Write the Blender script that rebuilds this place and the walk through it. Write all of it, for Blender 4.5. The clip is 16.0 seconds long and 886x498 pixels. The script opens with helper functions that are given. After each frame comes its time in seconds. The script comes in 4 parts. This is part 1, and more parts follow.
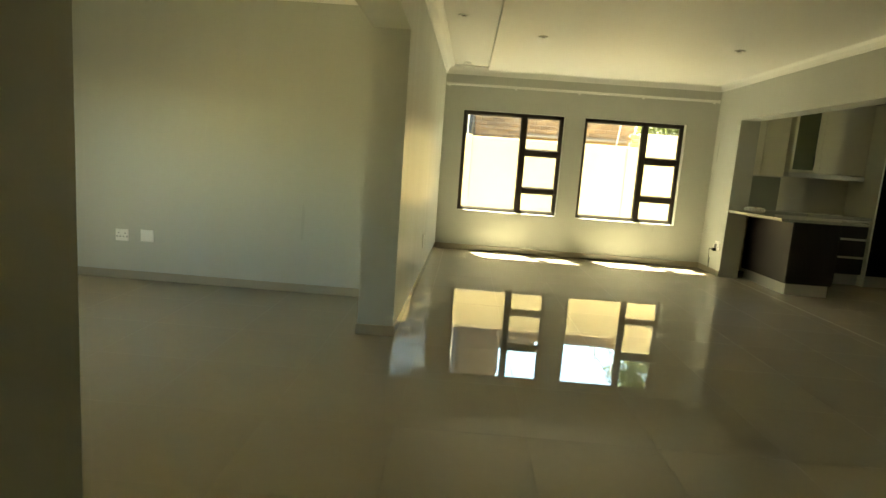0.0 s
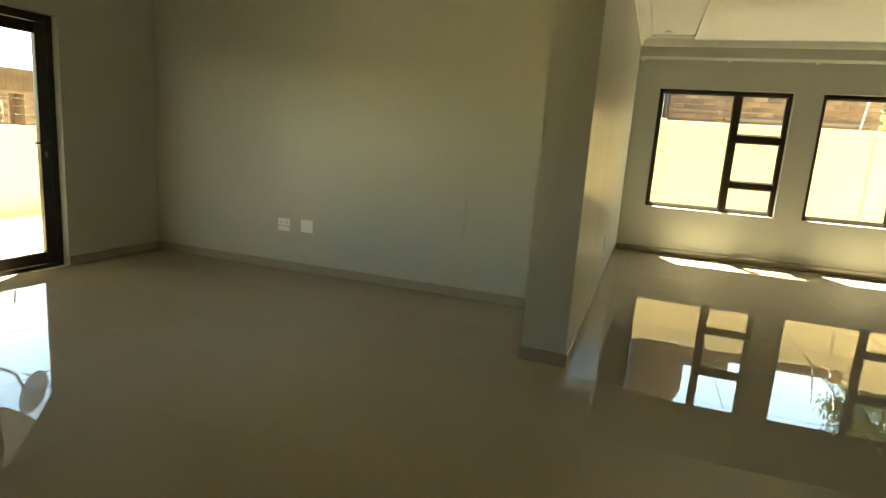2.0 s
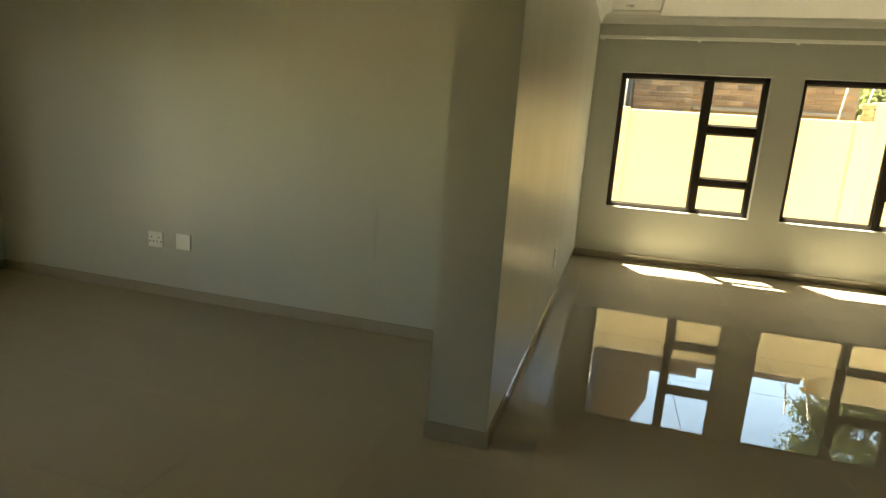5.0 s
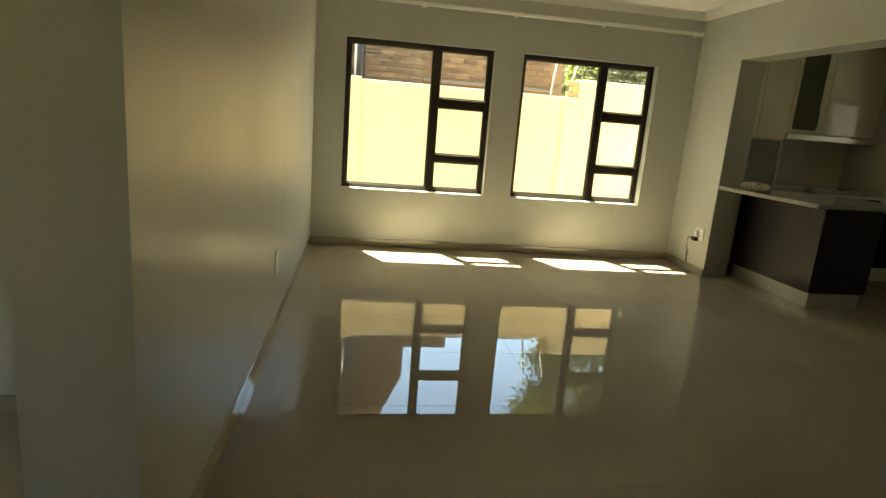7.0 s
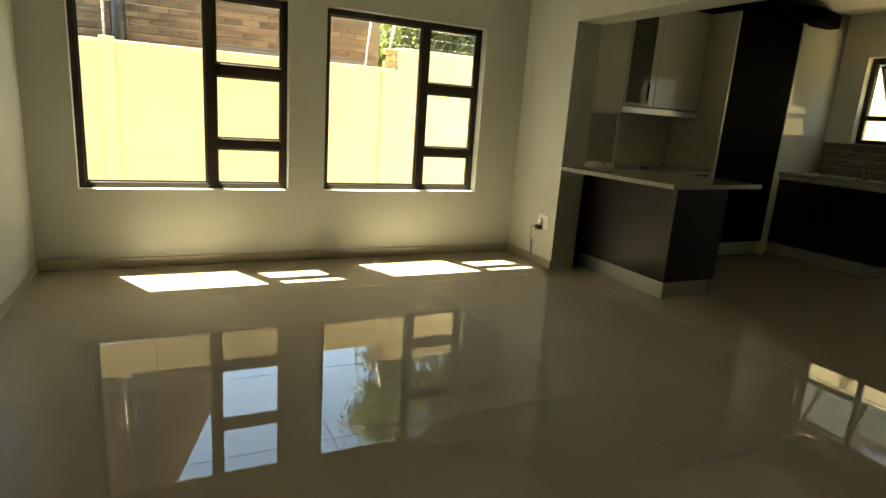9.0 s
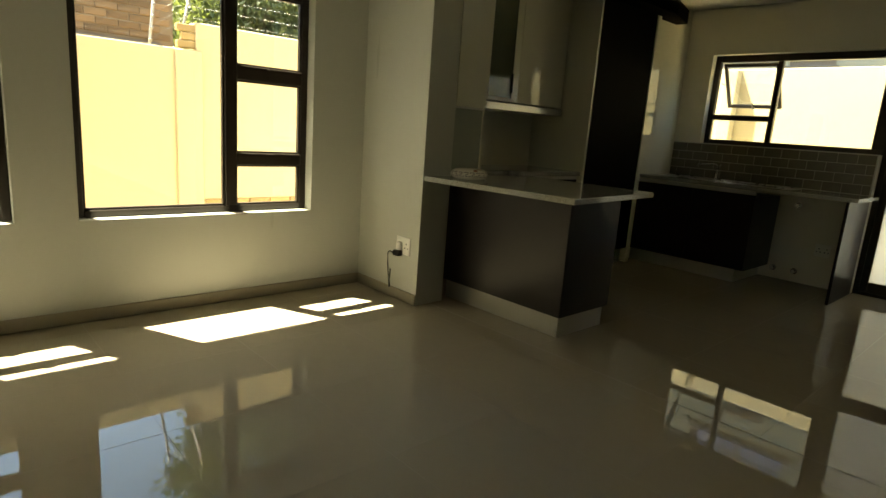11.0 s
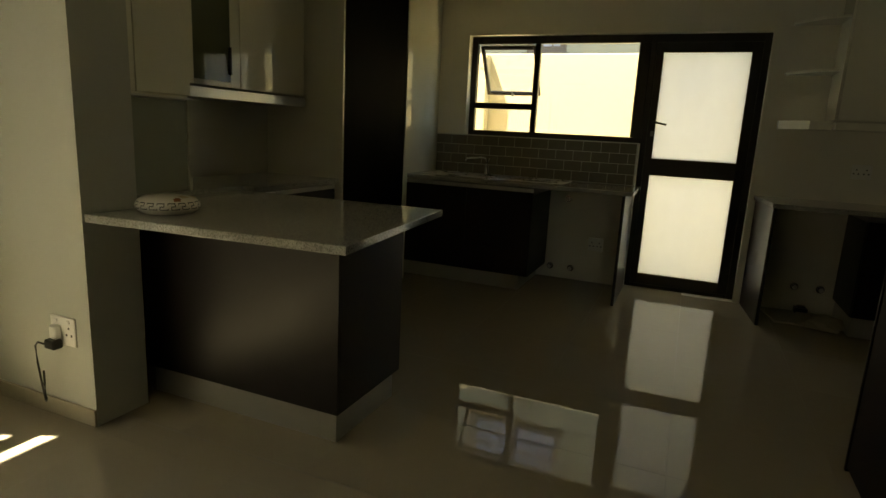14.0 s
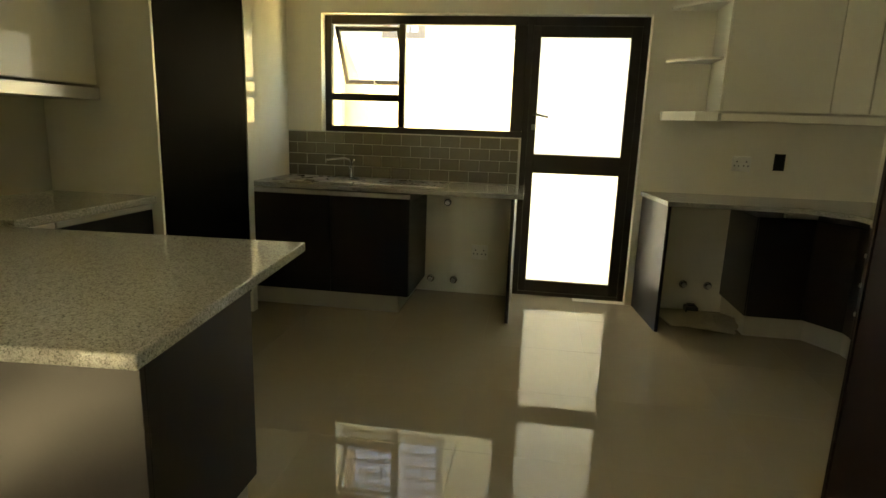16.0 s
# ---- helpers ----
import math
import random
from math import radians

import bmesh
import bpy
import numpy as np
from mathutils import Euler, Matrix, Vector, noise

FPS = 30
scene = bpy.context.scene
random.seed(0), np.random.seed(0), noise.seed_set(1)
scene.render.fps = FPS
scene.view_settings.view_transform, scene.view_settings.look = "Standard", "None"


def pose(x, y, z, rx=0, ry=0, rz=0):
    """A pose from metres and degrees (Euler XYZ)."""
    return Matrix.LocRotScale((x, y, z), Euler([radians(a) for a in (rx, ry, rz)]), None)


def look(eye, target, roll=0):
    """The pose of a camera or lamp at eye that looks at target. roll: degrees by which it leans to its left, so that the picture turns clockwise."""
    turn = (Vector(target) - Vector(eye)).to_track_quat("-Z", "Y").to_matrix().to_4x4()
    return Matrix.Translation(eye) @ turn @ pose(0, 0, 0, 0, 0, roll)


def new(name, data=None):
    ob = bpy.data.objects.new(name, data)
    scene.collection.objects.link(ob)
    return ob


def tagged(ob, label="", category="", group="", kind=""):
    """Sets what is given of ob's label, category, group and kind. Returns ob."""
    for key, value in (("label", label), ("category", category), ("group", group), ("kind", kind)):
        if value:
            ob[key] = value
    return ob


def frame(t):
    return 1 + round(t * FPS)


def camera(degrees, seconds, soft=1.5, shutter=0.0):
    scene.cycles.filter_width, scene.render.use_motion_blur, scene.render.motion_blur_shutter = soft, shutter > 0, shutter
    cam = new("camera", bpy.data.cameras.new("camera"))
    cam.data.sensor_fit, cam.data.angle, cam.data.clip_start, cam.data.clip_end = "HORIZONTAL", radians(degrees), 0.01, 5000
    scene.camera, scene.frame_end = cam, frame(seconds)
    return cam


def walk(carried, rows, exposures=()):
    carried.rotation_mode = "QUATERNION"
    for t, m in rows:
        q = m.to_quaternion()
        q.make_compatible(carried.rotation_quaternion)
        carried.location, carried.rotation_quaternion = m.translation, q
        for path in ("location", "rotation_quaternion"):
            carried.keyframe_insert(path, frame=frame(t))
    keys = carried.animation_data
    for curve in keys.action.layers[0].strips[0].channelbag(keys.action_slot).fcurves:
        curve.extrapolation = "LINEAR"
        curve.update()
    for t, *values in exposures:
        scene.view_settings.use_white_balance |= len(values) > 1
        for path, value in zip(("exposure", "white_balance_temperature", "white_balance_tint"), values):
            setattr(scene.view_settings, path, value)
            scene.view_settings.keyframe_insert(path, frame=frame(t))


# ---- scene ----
cam = camera(75.0, 16.0)
PATH = [
    (0, (0.231, 0.373, 1.262), (0.172, 2.35, 0.963), 4.2),
    (0.5, (0.221, 0.592, 1.248), (0.035, 2.557, 0.928), 4.2),
    (1, (0.188, 0.816, 1.184), (-0.157, 2.761, 0.866), 3.9),
    (1.5, (0.119, 0.995, 1.194), (-0.386, 2.901, 0.857), 4.0),
    (2, (0.094, 1.16, 1.227), (-0.533, 3.022, 0.854), 4.1),
    (2.5, (0.079, 1.303, 1.253), (-0.661, 3.119, 0.863), 4.1),
    (3, (0.028, 1.462, 1.25), (-0.784, 3.246, 0.851), 4.2),
    (5.5, (0.19, 2.394, 1.289), (-0.168, 4.319, 0.88), 4.3),
    (6, (0.206, 2.598, 1.297), (0.048, 4.546, 0.873), 4.7),
    (6.5, (0.229, 2.81, 1.304), (0.273, 4.761, 0.866), 4.8),
    (7, (0.273, 3.041, 1.309), (0.584, 4.969, 0.876), 4.6),
    (7.5, (0.369, 3.28, 1.304), (0.848, 5.173, 0.872), 4.4),
    (8, (0.465, 3.572, 1.297), (1.088, 5.42, 0.853), 4.3),
    (8.5, (0.561, 3.854, 1.281), (1.307, 5.654, 0.829), 4.1),
    (11, (1.209, 5.23, 1.232), (2.548, 6.657, 0.82), 4.2),
    (11.5, (1.39, 5.404, 1.239), (2.821, 6.741, 0.832), 4.0),
    (12, (1.565, 5.57, 1.256), (3.074, 6.818, 0.847), 3.9),
    (12.5, (1.705, 5.699, 1.272), (3.307, 6.825, 0.866), 3.6),
    (13, (1.883, 5.798, 1.273), (3.58, 6.776, 0.867), 3.4),
    (13.5, (2.058, 5.882, 1.276), (3.816, 6.746, 0.874), 3.1),
    (14, (2.226, 5.999, 1.297), (4.034, 6.753, 0.893), 2.9),
    (14.5, (2.395, 6.096, 1.29), (4.251, 6.723, 0.887), 2.7),
    (15, (2.6, 6.164, 1.303), (4.487, 6.686, 0.896), 2.5),
    (15.5, (2.77, 6.226, 1.313), (4.678, 6.664, 0.902), 2.3),
    (16, (2.929, 6.318, 1.329), (4.864, 6.61, 0.916), 2.0),
]
EXPOSURES = [(0.0, 5.35, 9600, -8), (1.5, 4.98, 9950, -4), (3.0, 4.86, 10300, -1), (5.5, 4.66, 9700, 0), (7.0, 4.60, 9450, -1), (8.5, 4.50, 9450, 0), (11.0, 4.08, 9350, -1), (12.0, 3.87, 9050, -2), (13.0, 4.18, 8900, -3),
             (13.5, 4.04, 9450, -1), (14.0, 3.90, 9850, 0), (14.5, 4.52, 10400, 1), (15.0, 5.10, 10500, 0), (15.5, 5.60, 10450, 0), (16.0, 5.82, 10350, 0)]
walk(cam, [(t, look(eye, target, roll)) for t, eye, target, roll in PATH], EXPOSURES)


# ---- world, sun, exposure ----
SUN_TRAVEL = Vector((0.49, -1.0, -2.32)).normalized()
to_sun = -SUN_TRAVEL
world = bpy.data.worlds.new("world")
scene.world = world
world.use_nodes = True
wn = world.node_tree.nodes
sky = wn.new("ShaderNodeTexSky")
sky.sky_type = "NISHITA"
sky.sun_disc = False
sky.sun_elevation = math.asin(to_sun.z)
sky.sun_rotation = math.atan2(to_sun.x, to_sun.y)
sky.air_density, sky.dust_density, sky.ozone_density = 1.0, 0.1, 2.5
wn["Background"].inputs["Strength"].default_value = 0.082
world.node_tree.links.new(sky.outputs["Color"], wn["Background"].inputs["Color"])
sun_data = bpy.data.lights.new("sun", "SUN")
sun_data.energy, sun_data.angle, sun_data.color = 3.2, radians(0.5), (1.0, 0.99, 0.97)
sun_ob = new("sun", sun_data)
sun_ob.matrix_world = look(to_sun * 30, (0, 0, 0))


# ---- materials ----
def material(name, color, rough=0.5, metal=0.0, var=0.06, scale=3.0, fine=60.0, bump=0.0, coat=0.0, spec=0.5, tint=None, rough_var=0.05, per_object=0.0, stretch=None):
    """Principled surface whose colour and gloss vary at two scales, with fine relief."""
    m = bpy.data.materials.new(name)
    m.use_nodes = True
    nt = m.node_tree
    nd, ln = nt.nodes, nt.links
    b = nd["Principled BSDF"]
    co = nd.new("ShaderNodeTexCoord")
    n1, n2 = nd.new("ShaderNodeTexNoise"), nd.new("ShaderNodeTexNoise")
    n1.inputs["Scale"].default_value, n1.inputs["Detail"].default_value = scale, 4
    n2.inputs["Scale"].default_value, n2.inputs["Detail"].default_value = fine, 3
    if stretch:
        mp = nd.new("ShaderNodeMapping")
        mp.inputs["Scale"].default_value = stretch
        ln.new(co.outputs["Object"], mp.inputs["Vector"])
        ln.new(mp.outputs["Vector"], n1.inputs["Vector"])
    else:
        ln.new(co.outputs["Object"], n1.inputs["Vector"])
    ln.new(co.outputs["Object"], n2.inputs["Vector"])
    mix = nd.new("ShaderNodeMix")
    mix.data_type = "RGBA"
    dark = tint or tuple(c * (1 - 2.2 * var) for c in color)
    light = tuple(min(1.0, c * (1 + 1.2 * var)) for c in color)
    mix.inputs["A"].default_value, mix.inputs["B"].default_value = (*dark, 1), (*light, 1)
    avg = nd.new("ShaderNodeMath")
    avg.operation = "MULTIPLY_ADD"
    avg.inputs[1].default_value, avg.inputs[2].default_value = 0.35, 0.0
    ln.new(n2.outputs["Fac"], avg.inputs[0])
    add = nd.new("ShaderNodeMath")
    add.operation = "MULTIPLY_ADD"
    add.inputs[1].default_value = 0.65
    ln.new(n1.outputs["Fac"], add.inputs[0])
    ln.new(avg.outputs[0], add.inputs[2])
    fac = add.outputs[0]
    if per_object:
        info = nd.new("ShaderNodeObjectInfo")
        po = nd.new("ShaderNodeMath")
        po.operation = "MULTIPLY_ADD"
        po.inputs[1].default_value = per_object
        sub = nd.new("ShaderNodeMath")
        sub.operation = "SUBTRACT"
        sub.inputs[1].default_value = per_object / 2
        ln.new(info.outputs["Random"], po.inputs[0])
        ln.new(fac, po.inputs[2])
        ln.new(po.outputs[0], sub.inputs[0])
        fac = sub.outputs[0]
    ln.new(fac, mix.inputs["Factor"])
    ln.new(mix.outputs["Result"], b.inputs["Base Color"])
    rr = nd.new("ShaderNodeMapRange")
    rr.inputs["To Min"].default_value, rr.inputs["To Max"].default_value = max(0.0, rough - rough_var), min(1.0, rough + rough_var)
    ln.new(n1.outputs["Fac"], rr.inputs["Value"])
    ln.new(rr.outputs["Result"], b.inputs["Roughness"])
    b.inputs["Metallic"].default_value = metal
    b.inputs["Specular IOR Level"].default_value = spec
    b.inputs["Coat Weight"].default_value, b.inputs["Coat Roughness"].default_value = coat, 0.04
    if bump:
        bp = nd.new("ShaderNodeBump")
        bp.inputs["Strength"].default_value, bp.inputs["Distance"].default_value = bump, 0.002
        ln.new(n2.outputs["Fac"], bp.inputs["Height"])
        ln.new(bp.outputs["Normal"], b.inputs["Normal"])
    return m


def clear_glass(name, tint=(1, 1, 1), ior=1.5):
    m = bpy.data.materials.new(name)
    m.use_nodes = True
    nd, ln = m.node_tree.nodes, m.node_tree.links
    nd.remove(nd["Principled BSDF"])
    tr, gl, fr, mx = nd.new("ShaderNodeBsdfTransparent"), nd.new("ShaderNodeBsdfGlossy"), nd.new("ShaderNodeFresnel"), nd.new("ShaderNodeMixShader")
    tr.inputs["Color"].default_value = (*tint, 1)
    gl.inputs["Roughness"].default_value = 0.01
    fr.inputs["IOR"].default_value = ior
    ln.new(fr.outputs[0], mx.inputs[0])
    ln.new(tr.outputs[0], mx.inputs[1])
    ln.new(gl.outputs[0], mx.inputs[2])
    ln.new(mx.outputs[0], nd["Material Output"].inputs["Surface"])
    return m


def frosted_glass(name):
    m = bpy.data.materials.new(name)
    m.use_nodes = True
    nd, ln = m.node_tree.nodes, m.node_tree.links
    nd.remove(nd["Principled BSDF"])
    tl, gl, mx, nz = nd.new("ShaderNodeBsdfTranslucent"), nd.new("ShaderNodeBsdfGlossy"), nd.new("ShaderNodeMixShader"), nd.new("ShaderNodeTexNoise")
    nz.inputs["Scale"].default_value = 5
    rp = nd.new("ShaderNodeMix")
    rp.data_type = "RGBA"
    rp.inputs["A"].default_value, rp.inputs["B"].default_value = (0.54, 0.585, 0.69, 1), (0.59, 0.635, 0.74, 1)
    ln.new(nz.outputs["Fac"], rp.inputs["Factor"])
    ln.new(rp.outputs["Result"], tl.inputs["Color"])
    gl.inputs["Roughness"].default_value = 0.2
    mx.inputs[0].default_value = 0.05
    ln.new(tl.outputs[0], mx.inputs[1])
    ln.new(gl.outputs[0], mx.inputs[2])
    ln.new(mx.outputs[0], nd["Material Output"].inputs["Surface"])
    return m


def leaf_surface(name, color):
    """Thin leaf that shines back and lets light through."""
    m = material(name, color, 0.5, var=0.3, scale=1.3, fine=12)
    nd, ln = m.node_tree.nodes, m.node_tree.links
    tl, mx = nd.new("ShaderNodeBsdfTranslucent"), nd.new("ShaderNodeMixShader")
    tl.inputs["Color"].default_value = (color[0] * 1.3, color[1] * 1.35, color[2] * 0.9, 1)
    mx.inputs[0].default_value = 0.45
    ln.new(nd["Principled BSDF"].outputs[0], mx.inputs[1])
    ln.new(tl.outputs[0], mx.inputs[2])
    ln.new(mx.outputs[0], nd["Material Output"].inputs["Surface"])
    return m


def granite(name):
    m = bpy.data.materials.new(name)
    m.use_nodes = True
    nd, ln = m.node_tree.nodes, m.node_tree.links
    b = nd["Principled BSDF"]
    co, v, v2, n = nd.new("ShaderNodeTexCoord"), nd.new("ShaderNodeTexVoronoi"), nd.new("ShaderNodeTexVoronoi"), nd.new("ShaderNodeTexNoise")
    v.inputs["Scale"].default_value, v2.inputs["Scale"].default_value, n.inputs["Scale"].default_value = 400, 190, 8
    for t in (v, v2, n):
        ln.new(co.outputs["Object"], t.inputs["Vector"])
    r = nd.new("ShaderNodeValToRGB")
    e = r.color_ramp.elements
    e[0].position, e[0].color = 0.10, (0.14, 0.14, 0.125, 1)
    e[1].position, e[1].color = 0.40, (0.34, 0.34, 0.31, 1)
    top = r.color_ramp.elements.new(0.85)
    top.color = (0.49, 0.49, 0.45, 1)
    sp = nd.new("ShaderNodeSeparateColor")
    ln.new(v.outputs["Color"], sp.inputs[0])
    sp2 = nd.new("ShaderNodeSeparateColor")
    ln.new(v2.outputs["Color"], sp2.inputs[0])
    a = nd.new("ShaderNodeMath")
    a.operation = "MULTIPLY_ADD"
    a.inputs[1].default_value = 0.6
    a2 = nd.new("ShaderNodeMath")
    a2.operation = "MULTIPLY"
    a2.inputs[1].default_value = 0.4
    ln.new(sp2.outputs[0], a2.inputs[0])
    ln.new(sp.outputs[0], a.inputs[0])
    ln.new(a2.outputs[0], a.inputs[2])
    ln.new(a.outputs[0], r.inputs[0])
    ln.new(r.outputs[0], b.inputs["Base Color"])
    b.inputs["Roughness"].default_value = 0.08
    return m


M = dict(
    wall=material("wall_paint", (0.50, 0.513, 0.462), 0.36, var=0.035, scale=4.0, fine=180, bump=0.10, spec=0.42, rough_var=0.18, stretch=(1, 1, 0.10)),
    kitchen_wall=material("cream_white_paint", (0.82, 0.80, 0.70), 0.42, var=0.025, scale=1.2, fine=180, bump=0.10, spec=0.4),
    black_panel=material("matt_black_panel", (0.0030, 0.0022, 0.0020), 0.6, var=0.15, scale=2.5, fine=70, spec=0.02),
    ceiling=material("ceiling_paint", (0.78, 0.77, 0.73), 0.6, var=0.02, scale=0.8, fine=120, bump=0.05),
    trim=material("white_paint", (0.82, 0.82, 0.78), 0.4, var=0.02, scale=2, fine=90),
    tile=material("polished_tile", (0.345, 0.306, 0.238), 0.008, var=0.04, scale=1.6, fine=14, spec=0.30, rough_var=0.004, per_object=0.12),
    grout=material("grout", (0.29, 0.257, 0.20), 0.7, var=0.1, scale=6, fine=90),
    skirt=material("skirting_tile", (0.40, 0.36, 0.28), 0.03, var=0.06, scale=2.2, fine=24, per_object=0.2, rough_var=0.012),
    bronze=material("bronze_aluminium", (0.028, 0.021, 0.016), 0.38, var=0.1, scale=4, fine=200, metal=0.2),
    chrome=material("chrome", (0.62, 0.62, 0.61), 0.14, metal=1.0, var=0.05, scale=9, fine=80),
    steel=material("stainless_steel", (0.50, 0.50, 0.48), 0.28, metal=1.0, var=0.06, scale=5, fine=160),
    alu=material("brushed_aluminium", (0.66, 0.66, 0.63), 0.30, metal=0.7, var=0.06, scale=3, fine=220),
    wood=material("dark_wood_foil", (0.0125, 0.0085, 0.0095), 0.36, var=0.18, scale=2.5, fine=70, bump=0.04, rough_var=0.06, spec=0.42),
    dull_wood=material("dull_dark_wood", (0.013, 0.0065, 0.0058), 0.55, var=0.18, scale=2.5, fine=70, bump=0.04, spec=0.08),
    carcass=material("cabinet_board", (0.50, 0.48, 0.42), 0.5, var=0.05, scale=4, fine=80),
    gloss=material("white_gloss_board", (0.85, 0.84, 0.73), 0.022, var=0.02, scale=1.5, fine=40, rough_var=0.008, spec=0.55),
    granite=granite("speckled_granite"),
    splash=material("olive_grey_wall_tile", (0.178, 0.162, 0.118), 0.12, var=0.12, scale=9, fine=60, per_object=0.25, rough_var=0.05),
    splash_grout=material("pale_grout", (0.55, 0.53, 0.47), 0.85, var=0.06, scale=8, fine=100),
    plastic=material("white_plastic", (0.86, 0.86, 0.82), 0.3, var=0.02, scale=12, fine=90),
    black=material("black_plastic", (0.012, 0.012, 0.012), 0.4, var=0.1, scale=12, fine=120),
    glass=clear_glass("window_glass"),
    backglass=material("back_painted_glass", (0.36, 0.39, 0.33), 0.05, var=0.03, scale=2, fine=30, rough_var=0.02),
    smoked=material("smoked_green_glass", (0.13, 0.15, 0.095), 0.03, var=0.04, scale=2, fine=30, rough_var=0.01),
    weathered_eave_shade=material("weathered_concrete_eave_shade", (0.17, 0.135, 0.095), 0.9, var=0.15, scale=4, fine=40, bump=0.4),
    timber=material("varnished_timber", (0.16, 0.10, 0.06), 0.5, var=0.12, scale=5, fine=60),
    curtain=material("blue_grey_glass", (0.38, 0.37, 0.44), 0.2, var=0.1, scale=2, fine=20),
    frost=frosted_glass("frosted_glass"),
    plaster=material("cream_plaster", (0.52, 0.42, 0.245), 0.85, var=0.05, scale=1.5, fine=60, bump=0.3),
    # a darker tone than pale_plaster, for the neighbour house's front wall
    house_plaster=material("duller_plaster", (0.33, 0.29, 0.20), 0.85, var=0.06, scale=1.5, fine=60, bump=0.3),
    pale_plaster=material("pale_plaster", (0.43, 0.375, 0.235), 0.85, var=0.04, scale=1.5, fine=60, bump=0.3),
    brick=material("red_brown_brick", (0.195, 0.115, 0.054), 0.9, var=0.42, scale=7, fine=34, bump=0.6, per_object=0.5),
    facebrick=material("golden_brick", (0.36, 0.24, 0.10), 0.8, var=0.16, scale=9, fine=60, bump=0.5, per_object=0.5),
    mortar=material("mortar", (0.19, 0.13, 0.075), 0.95, var=0.1, scale=6, fine=80, bump=0.5),
    paving=material("concrete_paving", (0.43, 0.38, 0.30), 0.9, var=0.10, scale=1.1, fine=40, bump=0.4),
    pale_paving=material("pale_cement_paving", (0.64, 0.535, 0.33), 0.85, var=0.07, scale=1.1, fine=40, bump=0.3),
    earth=material("dry_ground", (0.24, 0.20, 0.13), 0.95, var=0.18, scale=0.4, fine=9, bump=0.6),
    roof=material("roof_tile", (0.20, 0.10, 0.07), 0.85, var=0.2, scale=3, fine=30, bump=0.4),
    bark=material("bark", (0.13, 0.09, 0.06), 0.95, var=0.25, scale=8, fine=40, bump=0.7),
    leaf=leaf_surface("leaf", (0.115, 0.135, 0.05)),
    galv=material("galvanised_steel", (0.26, 0.26, 0.25), 0.45, metal=0.6, var=0.1, scale=8, fine=90),
    pale_metal=material("pale_painted_steel", (0.40, 0.37, 0.31), 0.5, metal=0.2, var=0.15, scale=9, fine=90),
    card=material("cardboard", (0.50, 0.44, 0.34), 0.9, var=0.12, scale=6, fine=50),
    china=material("white_ceramic", (0.74, 0.70, 0.62), 0.12, var=0.03, scale=8, fine=50),
    glaze_red=material("red_glaze", (0.36, 0.15, 0.08), 0.2, var=0.25, scale=40, fine=140),
    glaze_ochre=material("ochre_glaze", (0.62, 0.52, 0.36), 0.2, var=0.12, scale=30, fine=140),
    lampglass=material("lamp_face", (0.30, 0.29, 0.26), 0.15, var=0.1, scale=20, fine=90, metal=0.5),
)


# ---- mesh helpers ----
def mesh_object(name, bm, mat, parent=None, label=""):
    """Link a bmesh, given in world places, as one object whose origin is its parent's or its own base."""
    me = bpy.data.meshes.new(name)
    bm.normal_update()
    if parent is None:
        xs = [v.co for v in bm.verts]
        lo = Vector((sum(v.x for v in xs) / len(xs), sum(v.y for v in xs) / len(xs), min(v.z for v in xs)))
    else:
        lo = BASE[parent.name]
    bmesh.ops.translate(bm, verts=bm.verts, vec=-lo)
    bm.to_mesh(me)
    bm.free()
    me.materials.append(mat)
    ob = new(name, me)
    if parent is None:
        ob.location = lo
    else:
        ob.parent = parent
    BASE[ob.name] = lo
    if label:
        ob["label"] = label
    return ob


BASE = {}


def part(name, bm, mat, parent, label=""):
    return mesh_object(name, bm, mat, parent, label)


def thing(name, x, y, z, label, category, group="", kind=""):
    ob = new(name)
    ob.empty_display_size = 0.1
    ob.location = (x, y, z)
    BASE[ob.name] = Vector((x, y, z))
    return tagged(ob, label, category, group, kind)


def box(x0, x1, y0, y1, z0, z1, bevel=0.0, bm=None, seg=1):
    own = bmesh.new()
    bmesh.ops.create_cube(own, size=1, matrix=Matrix.LocRotScale(((x0 + x1) / 2, (y0 + y1) / 2, (z0 + z1) / 2), None, (abs(x1 - x0), abs(y1 - y0), abs(z1 - z0))))
    if bevel:
        bmesh.ops.bevel(own, geom=own.edges[:], offset=bevel, segments=seg, affect="EDGES", profile=0.5)
    return joined(own, bm)


def joined(own, bm):
    if bm is None:
        return own
    me = bpy.data.meshes.new("tmp")
    own.to_mesh(me)
    own.free()
    bm.from_mesh(me)
    bpy.data.meshes.remove(me)
    return bm


def boxes(rows, bevel=0.0):
    bm = bmesh.new()
    for r in rows:
        box(*r, bevel=bevel, bm=bm)
    return bm


def prism(points, z0, z1, bevel=0.0, bm=None):
    """An upright prism on a floor outline."""
    own = bmesh.new()
    vs = [own.verts.new((x, y, z0)) for x, y in points]
    f = own.faces.new(vs)
    up = bmesh.ops.extrude_face_region(own, geom=[f])
    bmesh.ops.translate(own, verts=[g for g in up["geom"] if isinstance(g, bmesh.types.BMVert)], vec=(0, 0, z1 - z0))
    bmesh.ops.recalc_face_normals(own, faces=own.faces)
    if bevel:
        bmesh.ops.bevel(own, geom=own.edges[:], offset=bevel, segments=2, affect="EDGES", profile=0.5)
    return joined(own, bm)


